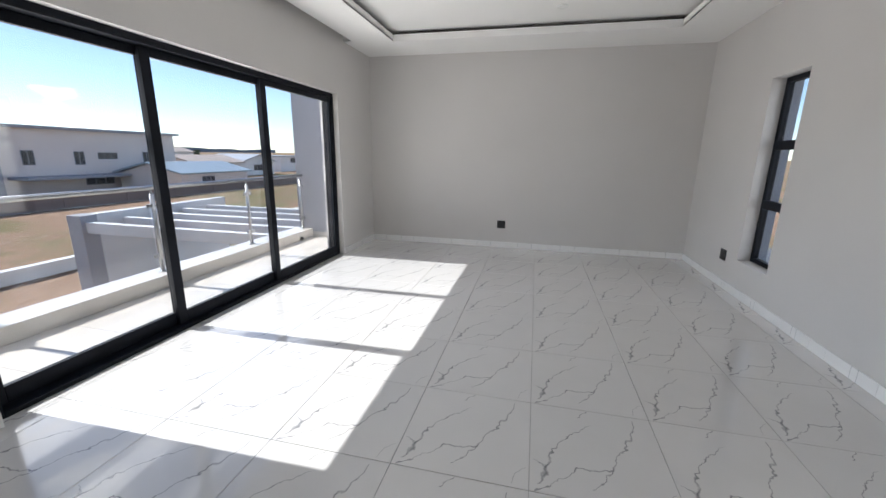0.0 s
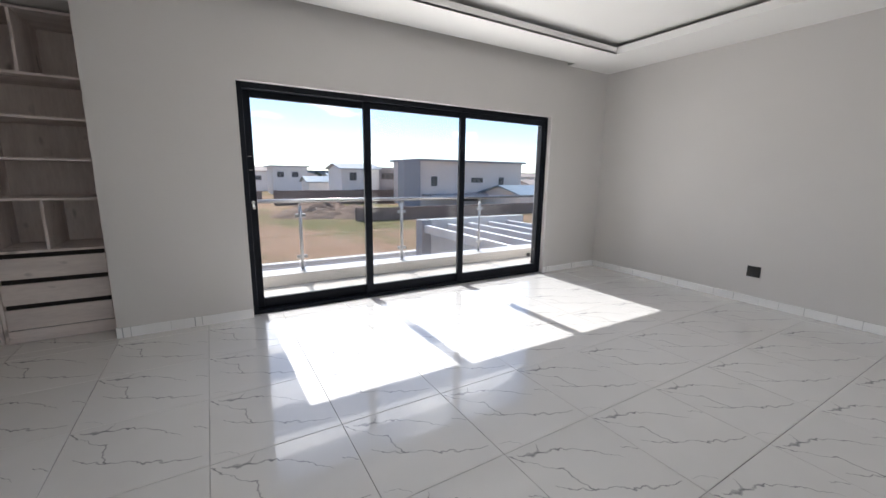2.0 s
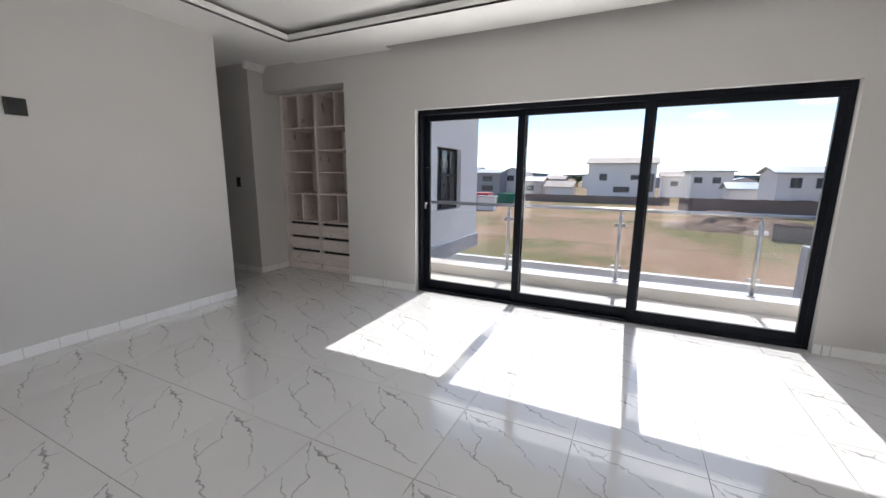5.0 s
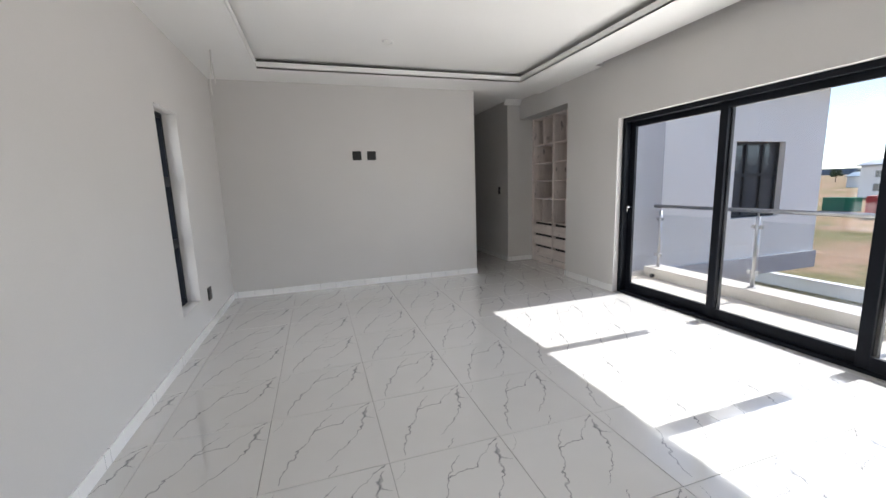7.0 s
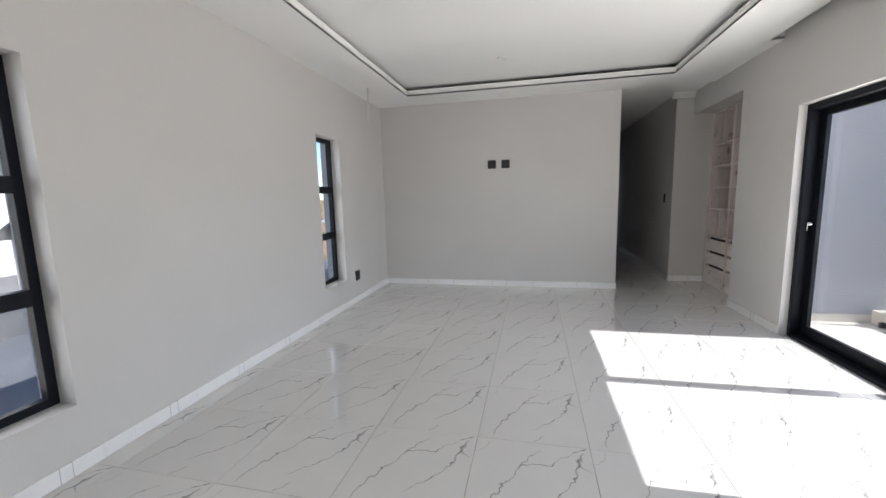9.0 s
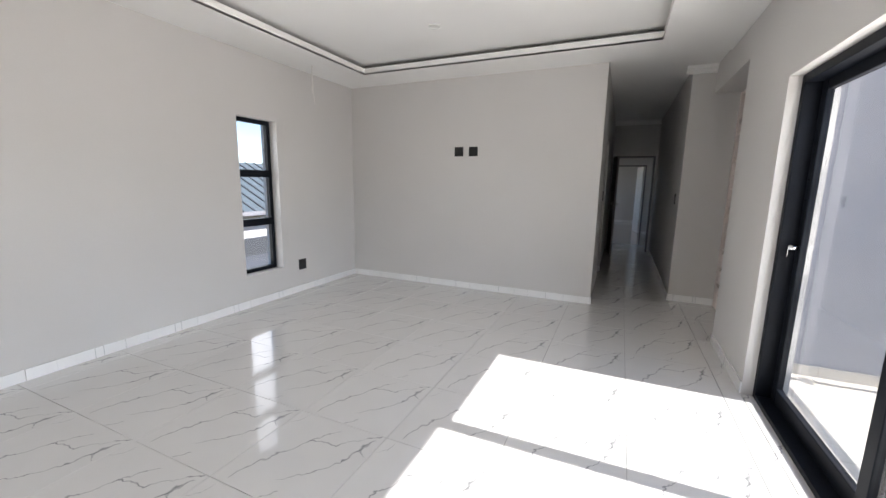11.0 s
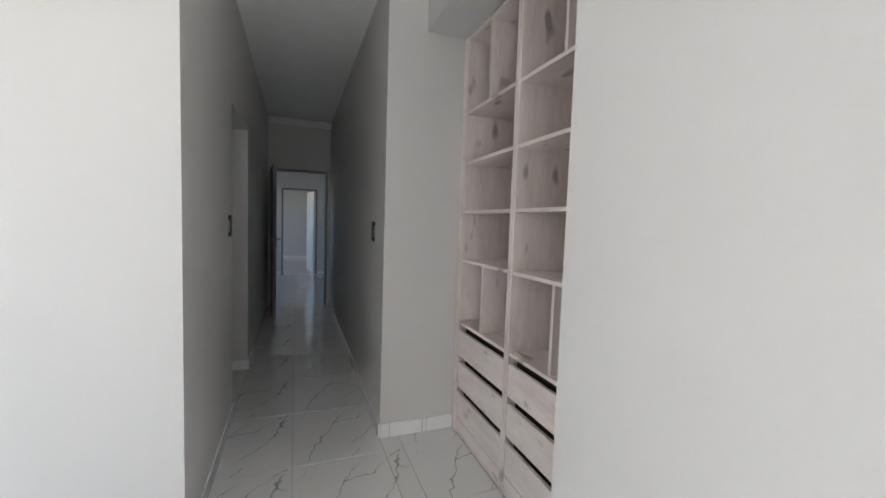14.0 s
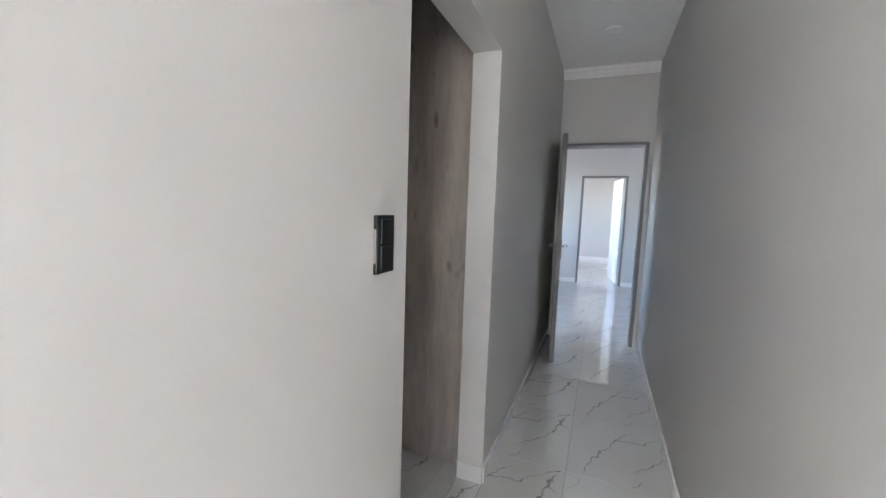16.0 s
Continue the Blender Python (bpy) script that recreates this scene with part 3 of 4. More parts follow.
# tall oak cupboard in the side room
cup = thing("cupboard", (-0.7, -2.8, 0), "tall grey oak cupboard with plain doors in the side room", "cupboard")
bm = bmesh.new()
box(bm, PX + 0.135, -0.3, -3.2, -2.53, 0.0, 2.5, 0.002)
part("body", bm, M_OAKD, cup)
for a, b in ((PX + 0.137, -0.705), (-0.701, -0.302)):
    bm = bmesh.new()
    box(bm, a, b, -2.528, -2.508, 0.012, 2.49, 0.0015)
    part("door", bm, M_OAKD, cup)

# ---- balcony ----
BX, BY0, BY1, BZ = -3.85, 0.55, 6.12, -0.07
bfloor = structure("balcony_floor", [(BX, W - 0.25, BY0, BY1, -0.35, BZ - 0.008)], M_GROUT, "cream tiled balcony floor", "floor")
for i in range(3):
    for j in range(10):
        x0, y0 = -3.55 + i * 0.6, BY0 + j * 0.6
        x1, y1 = min(x0 + 0.6, W - 0.25), min(y0 + 0.6, BY1)
        if x1 - x0 < 0.05 or y1 - y0 < 0.05:
            continue
        bm = bmesh.new()
        box(bm, x0 + 0.0015, x1 - 0.0015, y0 + 0.0015, y1 - 0.0015, BZ - 0.008, BZ)
        part("floor_tile", bm, M_BALTILE, bfloor)
structure("balcony_kerb", [(BX - 0.02, -3.55, BY0, BY1, BZ, 0.07)], M_BALTILE, "cream tiled upstand along the balcony edge", "kerb", 0.006)
structure("balcony_wall_south", [(-3.82, W - 0.25, 0.33, BY0, -3.2, TOP)], M_PLASTER_G, "grey plastered balcony end wall", "wall")
structure("balcony_wall_north", [(-3.80, W - 0.25, BY1, BY1 + 0.25, -3.2, TOP)], M_PLASTER_G, "grey plastered balcony end wall", "wall")


bsk = thing("balcony_baseboard", (-3.0, BY0, BZ), "white tile skirting on the balcony's end walls", "skirting", kind="structure")
for y, s in ((BY0, 1), (BY1, -1)):
    for a, b in ((-3.55, -3.0), (-2.997, W - 0.25)):
        bm = bmesh.new()
        box(bm, a, b, y, y + s * 0.01, BZ, BZ + 0.085, 0.001)
        part("skirting_tile", bm, M_BALTILE, bsk)


def railing():
    r = thing("balcony_railing", (-3.70, 3.3, 0.07), "stainless steel and glass railing on the balcony upstand", "railing")
    ys = (0.66, 1.99, 3.40, 4.79, 6.06)
    for y in ys:
        bm = bmesh.new()
        tube(bm, (-3.70, y, 0.07), (-3.70, y, 0.90), 0.021)
        bmesh.ops.create_cone(bm, cap_ends=True, segments=20, radius1=0.045, radius2=0.04, depth=0.012, matrix=Matrix.Translation((-3.70, y, 0.076)))
        tube(bm, (-3.70, y, 0.90), (-3.70, y, 0.955), 0.009)
        post = part("post", bm, M_STEEL, r, smooth=True)
        for z in (0.25, 0.78):
            for s in (-1, 1):
                if not (BY0 < y + s * 0.06 < BY1):
                    continue
                bm = bmesh.new()
                box(bm, -3.715, -3.685, y + s * 0.02, y + s * 0.065, z - 0.022, z + 0.022, 0.004)
                part("clamp", bm, M_STEEL, post)
    bm = bmesh.new()
    tube(bm, (-3.70, BY0, 0.965), (-3.70, BY1, 0.965), 0.024, 20)
    part("handrail", bm, M_STEEL, r, smooth=True)
    for a, b in zip(ys, ys[1:]):
        bm = bmesh.new()
        box(bm, -3.704, -3.696, a + 0.045, b - 0.045, 0.13, 0.85)
        g = part("pane", bm, M_GLASS_CLEAR, r, "clear glass infill pane")
        g.visible_shadow = False


railing()

for y in (0.72, 5.75):
    d = thing("drain_outlet", (-3.545, y, BZ), "small black drain outlet at the foot of the upstand", "drain", "balcony drains")
    bm = bmesh.new()
    tube(bm, (-3.552, y, BZ + 0.03), (-3.515, y, BZ + 0.03), 0.03, 20)
    part("pipe", bm, M_BLACK, d, smooth=True)
    bm = bmesh.new()
    tube(bm, (-3.516, y, BZ + 0.03), (-3.510, y, BZ + 0.03), 0.022, 20)
    part("grate", bm, M_GAP, d)

# ---- own house's wing, carport and garden ----
GZ = -3.3


def ground_material():
    m, n, l, b = shader("dry_grass_and_soil", (0.14, 0.13, 0.05), 0.95, 0, 0.1)
    tc = n.new("ShaderNodeTexCoord")
    big, mid, fine = (n.new("ShaderNodeTexNoise") for _ in range(3))
    for t, s, d in ((big, 0.075, 5), (mid, 0.6, 6), (fine, 7.0, 4)):
        t.inputs["Scale"].default_value, t.inputs["Detail"].default_value = s, d
        l.new(tc.outputs["Object"], t.inputs["Vector"])
    rp = n.new("ShaderNodeValToRGB")
    rp.color_ramp.elements[0].position, rp.color_ramp.elements[1].position = 0.41, 0.55
    rp.color_ramp.elements[0].color, rp.color_ramp.elements[1].color = (0.17, 0.15, 0.07, 1), (0.31, 0.20, 0.135, 1)
    ad = n.new("ShaderNodeMath")
    ad.operation = "MULTIPLY_ADD"
    ad.inputs[1].default_value = 0.28
    l.new(mid.outputs["Fac"], ad.inputs[0])
    sb = n.new("ShaderNodeMath")
    sb.operation = "SUBTRACT"
    sb.inputs[1].default_value = 0.14
    l.new(big.outputs["Fac"], sb.inputs[0])
    l.new(sb.outputs[0], ad.inputs[2])
    l.new(ad.outputs[0], rp.inputs["Fac"])
    hs = n.new("ShaderNodeHueSaturation")
    va = n.new("ShaderNodeMath")
    va.operation = "MULTIPLY_ADD"
    va.inputs[1].default_value, va.inputs[2].default_value = 1.0, 0.5
    l.new(fine.outputs["Fac"], va.inputs[0])
    l.new(va.outputs[0], hs.inputs["Value"])
    l.new(rp.outputs["Color"], hs.inputs["Color"])
    l.new(hs.outputs[0], b.inputs["Base Color"])
    bp = n.new("ShaderNodeBump")
    bp.inputs["Strength"].default_value, bp.inputs["Distance"].default_value = 0.8, 0.1
    l.new(fine.outputs["Fac"], bp.inputs["Height"])
    l.new(bp.outputs["Normal"], b.inputs["Normal"])
    return m


M_GROUND = ground_material()
M_HWHITE = varied("house_white", (0.82, 0.78, 0.76), 0.85, 0, 0.2, 0.06, 0.3, 8, 0.1)
M_HBEIGE = varied("house_beige", (0.80, 0.68, 0.61), 0.85, 0, 0.2, 0.06, 0.3, 8, 0.1)
M_HGREY = varied("house_grey", (0.34, 0.335, 0.36), 0.85, 0, 0.2, 0.06, 0.3, 8, 0.1)
M_ROOFGREY = varied("grey_roof_sheet", (0.40, 0.42, 0.45), 0.45, 0.0, 0.4, 0.08, 0.5, 12, 0.2, (6, 1, 1))
M_ROOFBROWN = varied("brown_roof_tile", (0.42, 0.36, 0.32), 0.8, 0, 0.2, 0.12, 0.5, 12, 0.3)
M_BRICKWALL = varied("brown_boundary_wall", (0.21, 0.16, 0.145), 0.9, 0, 0.2, 0.15, 0.4, 6, 0.3)
M_WINDARK = varied("dark_window", (0.035, 0.04, 0.05), 0.15, 0, 0.5, 0.2, 1, 10, 0)
M_MOUND = varied("dug_earth", (0.24, 0.17, 0.13), 0.95, 0, 0.1, 0.35, 0.8, 5, 0.8, dist=0.1)
M_RED = varied("red_container_paint", (0.42, 0.05, 0.05), 0.5, 0, 0.4, 0.12, 1, 8, 0.1)
M_GREENNET = varied("green_shade_net", (0.03, 0.16, 0.10), 0.9, 0, 0.2, 0.2, 1, 8, 0.1)
M_SHEET = varied("blue_grey_sheet", (0.28, 0.34, 0.38), 0.35, 0.0, 0.5, 0.06, 0.6, 12, 0.05)
M_TERRACE = varied("terrace_screed", (0.12, 0.125, 0.14), 0.7, 0, 0.4, 0.1, 0.5, 12, 0.1)
M_PARAPET = varied("dark_parapet_plaster", (0.09, 0.095, 0.105), 0.85, 0, 0.2, 0.1, 0.5, 12, 0.1)
M_SHEET_E = varied("blue_grey_ribbed_sheet", (0.13, 0.16, 0.18), 0.5, 0.0, 0.3, 0.06, 0.6, 12, 0.05)
M_TREE = varied("distant_foliage", (0.035, 0.055, 0.025), 0.9, 0, 0.2, 0.4, 0.3, 3, 0.5)
# blue-grey base colour carries the haze of distance
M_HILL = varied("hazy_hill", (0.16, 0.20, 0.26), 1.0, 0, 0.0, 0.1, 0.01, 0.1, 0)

bm = bmesh.new()
box(bm, -2500, 2500, -2500, 2500, GZ - 0.5, GZ)
single("ground", bm, M_GROUND, "open dry grass with patches of red soil", "ground", "structure")


def window_in(parent, x, yc, zc, w, h, bars=1, sgn=1):
    """A dark-framed window in a wall that faces along x."""
    bm = bmesh.new()
    f = 0.06
    for a, b, c, d in ((yc - w / 2, yc + w / 2, zc + h / 2 - f, zc + h / 2), (yc - w / 2, yc + w / 2, zc - h / 2, zc - h / 2 + f),
                       (yc - w / 2, yc - w / 2 + f, zc - h / 2, zc + h / 2), (yc + w / 2 - f, yc + w / 2, zc - h / 2, zc + h / 2)):
        box(bm, x - 0.05, x + 0.05 * sgn, a, b, c, d)
    for k in range(bars):
        y = yc - w / 2 + w * (k + 1) / (bars + 1)
        box(bm, x - 0.04, x + 0.04 * sgn, y - 0.03, y + 0.03, zc - h / 2 + f, zc + h / 2 - f)
    win = part("window", bm, M_HGREY, parent)
    bm = bmesh.new()
    box(bm, x - 0.03, x + 0.02 * sgn, yc - w / 2 + f / 2, yc + w / 2 - f / 2, zc - h / 2 + f / 2, zc + h / 2 - f / 2)
    part("pane", bm, M_WINDARK, win, "dark glass pane")


def gable_roof(bm, x0, x1, y0, y1, z, rise, along, over=0.5, thick=0.18):
    """A pitched roof over the rectangle; along: the axis of its ridge."""
    x0, x1, y0, y1 = x0 - over, x1 + over, y0 - over, y1 + over
    if along == "y":
        c = (x0 + x1) / 2
        prof = [(x0, z), (c, z + rise), (x1, z), (x1, z + thick), (c, z + rise + thick), (x0, z + thick)]
        rings = [[bm.verts.new((a, y, b)) for a, b in prof] for y in (y0, y1)]
    else:
        c = (y0 + y1) / 2
        prof = [(y0, z), (c, z + rise), (y1, z), (y1, z + thick), (c, z + rise + thick), (y0, z + thick)]
        rings = [[bm.verts.new((x, a, b)) for a, b in prof] for x in (x0, x1)]
    for i in range(6):
        j = (i + 1) % 6
        bm.faces.new((rings[0][i], rings[0][j], rings[1][j], rings[1][i]))
    for r in rings:
        bm.faces.new((r[0], r[1], r[4], r[5]))
        bm.faces.new((r[1], r[2], r[3], r[4]))


def house(x, y0, y1, z1, depth, mat, roof, roof_mat, wins, label, rise=1.2):
    """A house whose front stands at x and faces east; wins: (y, z, width, height) in its front."""
    h = thing("house", (x - depth / 2, (y0 + y1) / 2, GZ), label, "house", "neighbouring houses")
    bm = bmesh.new()
    box(bm, x - depth, x, y0, y1, GZ, z1)
    if roof in ("x", "y"):
        if roof == "y":
            for y in (y0, y1 - 0.2):
                vs = [bm.verts.new(c) for c in ((x - depth, y, z1), (x, y, z1), (x - depth / 2, y, z1 + rise), (x - depth, y + 0.2, z1), (x, y + 0.2, z1), (x - depth / 2, y + 0.2, z1 + rise))]
                for f in ((0, 1, 2), (3, 5, 4), (1, 4, 5, 2), (0, 2, 5, 3)):
                    bm.faces.new([vs[i] for i in f])
        else:
            c = (y0 + y1) / 2
            vs = [bm.verts.new(q) for q in ((x - 0.2, y0, z1), (x - 0.2, y1, z1), (x - 0.2, c, z1 + rise), (x, y0, z1), (x, y1, z1), (x, c, z1 + rise))]
            for f in ((0, 1, 2), (3, 5, 4), (1, 4, 5, 2), (0, 2, 5, 3)):
                bm.faces.new([vs[i] for i in f])
    part("wall", bm, mat, h)
    bm = bmesh.new()
    if roof == "flat":
        box(bm, x - depth - 0.5, x + 0.6, y0 - 0.5, y1 + 0.5, z1, z1 + 0.3)
    else:
        gable_roof(bm, x - depth, x, y0, y1, z1 + 0.02, rise, roof)
    part("roof", bm, roof_mat, h)
    for y, z, w, hh in wins:
        window_in(h, x, y, z, w, hh, 1 if w < 1.6 else 2)
    return h


# long beige house with its dark stair tower
hb = house(-50, 27.4, 47, 3.3, 9, M_HBEIGE, "flat", M_HGREY, ((30.0, 0.4, 1.1, 1.5), (34.7, 0.35, 1.1, 1.5), (37.8, 0.6, 2.3, 0.8), (42.7, 0.35, 1.1, 1.5), (36.5, -2.2, 3.2, 1.0), (40.4, -2.2, 0.8, 0.9)), "long beige two-storey house with a low grey roof")
bm = bmesh.new()
box(bm, -50, -47.2, 28.0, 39.2, -1.75, -1.45, 0.03)
part("canopy", bm, M_HGREY, hb, "grey flat canopy")
bm = bmesh.new()
box(bm, -51.5, -49.4, 24.8, 27.4, GZ, 3.4, 0.03)
part("stair_tower", bm, M_HGREY, hb, "dark grey stair tower")
house(-85, -5.4, 7.0, 4.0, 10, M_HWHITE, "y", M_ROOFBROWN, ((4.2, 1.4, 3.4, 1.0), (-2.5, 1.4, 1.5, 1.4), (1.0, -1.0, 3.0, 1.2), (5.9, 0.4, 1.6, 3.5)), "white two-storey house with a brown pitched roof", 1.3)
house(-110, 9.3, 16.2, 1.6, 8, M_HWHITE, "y", M_ROOFBROWN, ((12, 0, 1.6, 1.2),), "small white house with a brown pitched roof", 1.2)
house(-90, 12.9, 20.1, 2.6, 9, M_HWHITE, "flat", M_ROOFGREY, ((14.5, 1.0, 1.4, 1.2), (17.5, 1.0, 1.4, 1.2)), "white flat-roofed two-storey house")
house(-75, 17.1, 21.2, -0.4, 6, M_HWHITE, "y", M_SHEET, (), "low white outbuilding with a pale sheet roof", 1.0)
house(-62, 19.6, 26.0, 2.0, 8, M_HWHITE, "y", M_ROOFGREY, ((21.5, 0.9, 1.2, 1.3), (24.0, 0.9, 1.2, 1.3), (22.5, -1.8, 2.0, 1.2)), "white two-storey house with a grey sheet roof", 0.9)
house(-63, 26.0, 30.6, 2.2, 8, M_HGREY, "flat", M_ROOFGREY, ((28.0, 1.0, 2.4, 1.2),), "dark grey flat-roofed house wing")
house(-95, -41.1, -34.2, 2.5, 9, M_HWHITE, "y", M_ROOFGREY, ((-38, 1.0, 2.0, 1.2), (-38, -1.4, 2.2, 1.4)), "white two-storey house with a grey pitched roof", 1.1)
house(-90, -32.0, -26.0, 2.0, 9, M_HGREY, "y", M_ROOFGREY, ((-29, 0.8, 2.6, 1.4), (-29, -1.5, 3.0, 1.4)), "grey two-storey house with a grey pitched roof", 0.9)
house(-96, -27.6, -21.5, 2.2, 9, M_HWHITE, "x", M_ROOFGREY, ((-25, 0.9, 1.8, 1.4),), "white gabled house with a grey roof", 1.2)
house(-85, -13.9, -8.6, -0.9, 7, M_HWHITE, "y", M_ROOFBROWN, (), "low white outbuilding with a brown roof", 1.2)
house(-88, -20.5, -15.5, 0.2, 7, M_HBEIGE, "y", M_ROOFGREY, ((-18, -1.2, 1.6, 1.2),), "low beige house with a grey roof", 1.0)
house(-40, 38.1, 49, -1.4, 9, M_HBEIGE, "y", M_SHEET, ((42, -2.2, 2.0, 1.0),), "low beige house with a pale sheet roof", 1.2)
house(-55, 55, 66, -0.8, 9, M_HWHITE, "y", M_ROOFBROWN, ((60, -1.8, 2.0, 1.1),), "low white house with a brown tiled roof", 1.3)
house(-56, 67, 77, -0.8, 9, M_HWHITE, "x", M_ROOFGREY, ((72, -1.8, 3.0, 1.2),), "low white gabled house with a grey roof", 1.5)
house(-60, 85, 98, 0.2, 10, M_HWHITE, "flat", M_ROOFGREY, ((90, -0.6, 2.0, 1.2),), "white flat-roofed house on the far road")
house(-110, 60, 80, 0.6, 10, M_HBEIGE, "y", M_ROOFBROWN, (), "distant beige house with a brown roof", 1.5)
house(-120, 90, 120, 0.8, 10, M_HWHITE, "y", M_ROOFBROWN, (), "distant white house with a brown roof", 1.5)
random.seed(7)
for k in range(26):
    y = -75 + k * 9.5 + random.uniform(-2, 2)
    x = -150 - random.uniform(0, 70)
    house(x, y, y + random.uniform(6, 10), GZ + random.uniform(3.2, 5.4), 9, random.choice((M_HWHITE, M_HWHITE, M_HBEIGE, M_HGREY)), random.choice(("x", "y")), random.choice((M_ROOFGREY, M_ROOFBROWN, M_SHEET)), (), "distant house among the town's roofs", 1.3)


def boundary(y0, y1, x0, x1, z1, label, mat=M_BRICKWALL, piers=0.0):
    w = thing("boundary_wall", ((x0 + x1) / 2, (y0 + y1) / 2, GZ), label, "wall")
    bm = bmesh.new()
    box(bm, x0, x1, y0, y1, GZ, z1)
    part("wall", bm, mat, w)
    bm = bmesh.new()
    box(bm, x0 - 0.04, x1 + 0.04, y0, y1, z1, z1 + 0.06)
    part("coping", bm, mat, w)
    if piers:
        y = y0
        while y < y1:
            bm = bmesh.new()
            box(bm, x0 - 0.06, x1 + 0.06, y, y + 0.4, GZ, z1 + 0.15)
            part("pier", bm, mat, w)
            y += piers


boundary(-17.3, 9.0, -75.2, -75, -2.0, "long dark brown boundary wall", piers=4.5)
boundary(9.0, 33, -60.2, -60, -1.3, "dark brown boundary wall in front of the houses", piers=4.5)
boundary(13.3, 60, -36.2, -36, -2.1, "brown plastered boundary wall beside the beige house", piers=5)
boundary(-14, 30, -17.6, -17.35, GZ + 0.45, "low pale grey garden wall", M_PLASTER_W)


def mound(x, y, rx, ry, h, seed):
    bm = bmesh.new()
    r = bmesh.ops.create_grid(bm, x_segments=48, y_segments=48, size=1.0)
    for v in bm.verts:
        px, py = v.co.x, v.co.y
        d = math.hypot(px, py)
        f = max(0.0, 1 - d * d) ** 1.2
        nz = noise.noise((px * 2.4 + seed, py * 2.4, 0.3)) * 0.5 + noise.noise((px * 8 + seed, py * 8, 1.7)) * 0.22
        v.co = (x + px * rx, y + py * ry, GZ - 0.06 + f * h * (1 + nz))
    single("soil_mound", bm, M_MOUND, "heap of dug dark brown earth on the grass", "soil", smooth=True)


mound(-43, 11.5, 4.0, 5.5, 1.5, 3)
mound(-40.5, 15.2, 3.0, 4.0, 1.1, 9)

ct = thing("shipping_container", (-53, -17.2, GZ), "red steel site container on the far lot", "container")
bm = bmesh.new()
box(bm, -54.4, -52, -19.7, -15.4, GZ + 0.1, -1.0, 0.03)
body = part("body", bm, M_RED, ct)
for k in range(14):
    bm = bmesh.new()
    y = -19.55 + k * 0.3
    box(bm, -52.005, -51.95, y, y + 0.15, GZ + 0.2, -1.1)
    part("rib", bm, M_RED, body)
bm = bmesh.new()
box(bm, -54.4, -52, -19.7, -15.4, GZ, GZ + 0.1)
part("base_frame", bm, M_HGREY, ct)
st = thing("site_hut", (-50.6, -15, GZ), "small white site hut beside the container", "hut")
bm = bmesh.new()
box(bm, -51.2, -50, -16.2, -13.8, GZ, -1.5)
part("wall", bm, M_HWHITE, st)
bm = bmesh.new()
box(bm, -51.4, -49.8, -16.4, -13.6, -1.5, -1.35)
part("roof", bm, M_ROOFGREY, st)
for x, y in ((-60, -26), (-66, -17)):
    bm = bmesh.new()
    box(bm, x - 1.5, x, y - 1.6, y + 1.6, GZ, -1.6, 0.1)
    single("netted_pile", bm, M_GREENNET, "building pile under green shade netting", "pile", group="netted piles")

# carport: white wall with a grey pier and open beams
cp = thing("carport", (-11, 9.9, GZ), "white carport wall with grey pier and open white beams", "carport")
bm = bmesh.new()
box(bm, -11.25, -11.0, 7.9, 12.4, GZ, -0.3, 0.01)
part("wall", bm, M_PLASTER_W, cp)
bm = bmesh.new()
box(bm, -11.35, -10.9, 7.5, 7.9, GZ, -0.3, 0.01)
part("pier", bm, M_PLASTER_G, cp)
for y in (7.6, 8.55, 9.5, 10.45, 11.4):
    bm = bmesh.new()
    box(bm, -10.9, -4.6, y, y + 0.16, -0.75, -0.47, 0.01)
    part("beam", bm, M_PLASTER_W, cp)
bm = bmesh.new()
box(bm, -4.6, -4.35, 7.4, 12.4, GZ, -0.42, 0.01)
part("edge_wall", bm, M_PLASTER_G, cp)

# wing of the house to the south-west
wg = thing("house_wing", (-7.0, -3.0, GZ), "white plastered upper storey of the house with a dark window", "house")
bm = bmesh.new()
WY, WT = -1.0, 3.42
wx0, wx1, wz0, wz1 = -8.9, -7.4, 0.45, 2.08
for b in ((-10.2, wx0, WY - 5, WY, -0.45, WT), (wx1, -3.82, WY - 5, WY, -0.45, WT), (wx0, wx1, WY - 5, WY, -0.45, wz0), (wx0, wx1, WY - 5, WY, wz1, WT)):
    box(bm, *b)
part("wall", bm, M_PLASTER_W, wg)
bm = bmesh.new()
box(bm, -10.25, -3.82, WY - 5, WY + 0.05, -0.85, -0.45)
part("slab_edge", bm, M_PLASTER_G, wg, "grey plastered slab edge")
bm = bmesh.new()
box(bm, -9.2, -3.82, WY - 5, WY - 0.6, GZ, -0.85)
part("lower_wall", bm, M_PLASTER_G, wg, "grey recessed ground-floor wall")
bm = bmesh.new()
gable_roof(bm, -10.2, -3.9, WY - 5, WY, WT, 1.2, "x", 0.7)
part("roof", bm, M_ROOFGREY, wg)
bm = bmesh.new()
for x in (wx0, wx0 + 0.46, wx0 + 0.98, wx1 - 0.06):
    box(bm, x, x + 0.06, WY - 0.2, WY - 0.12, wz0, wz1)
for z in (wz0, wz0 + 0.9, wz1 - 0.06):
    box(bm, wx0 + 0.06, wx1 - 0.06, WY - 0.198, WY - 0.122, z, z + 0.06)
win = part("window", bm, M_ALU, wg)
bm = bmesh.new()
box(bm, wx0, wx1, WY - 0.17, WY - 0.16, wz0, wz1)
part("pane", bm, M_WINDARK, win, "dark glass pane")

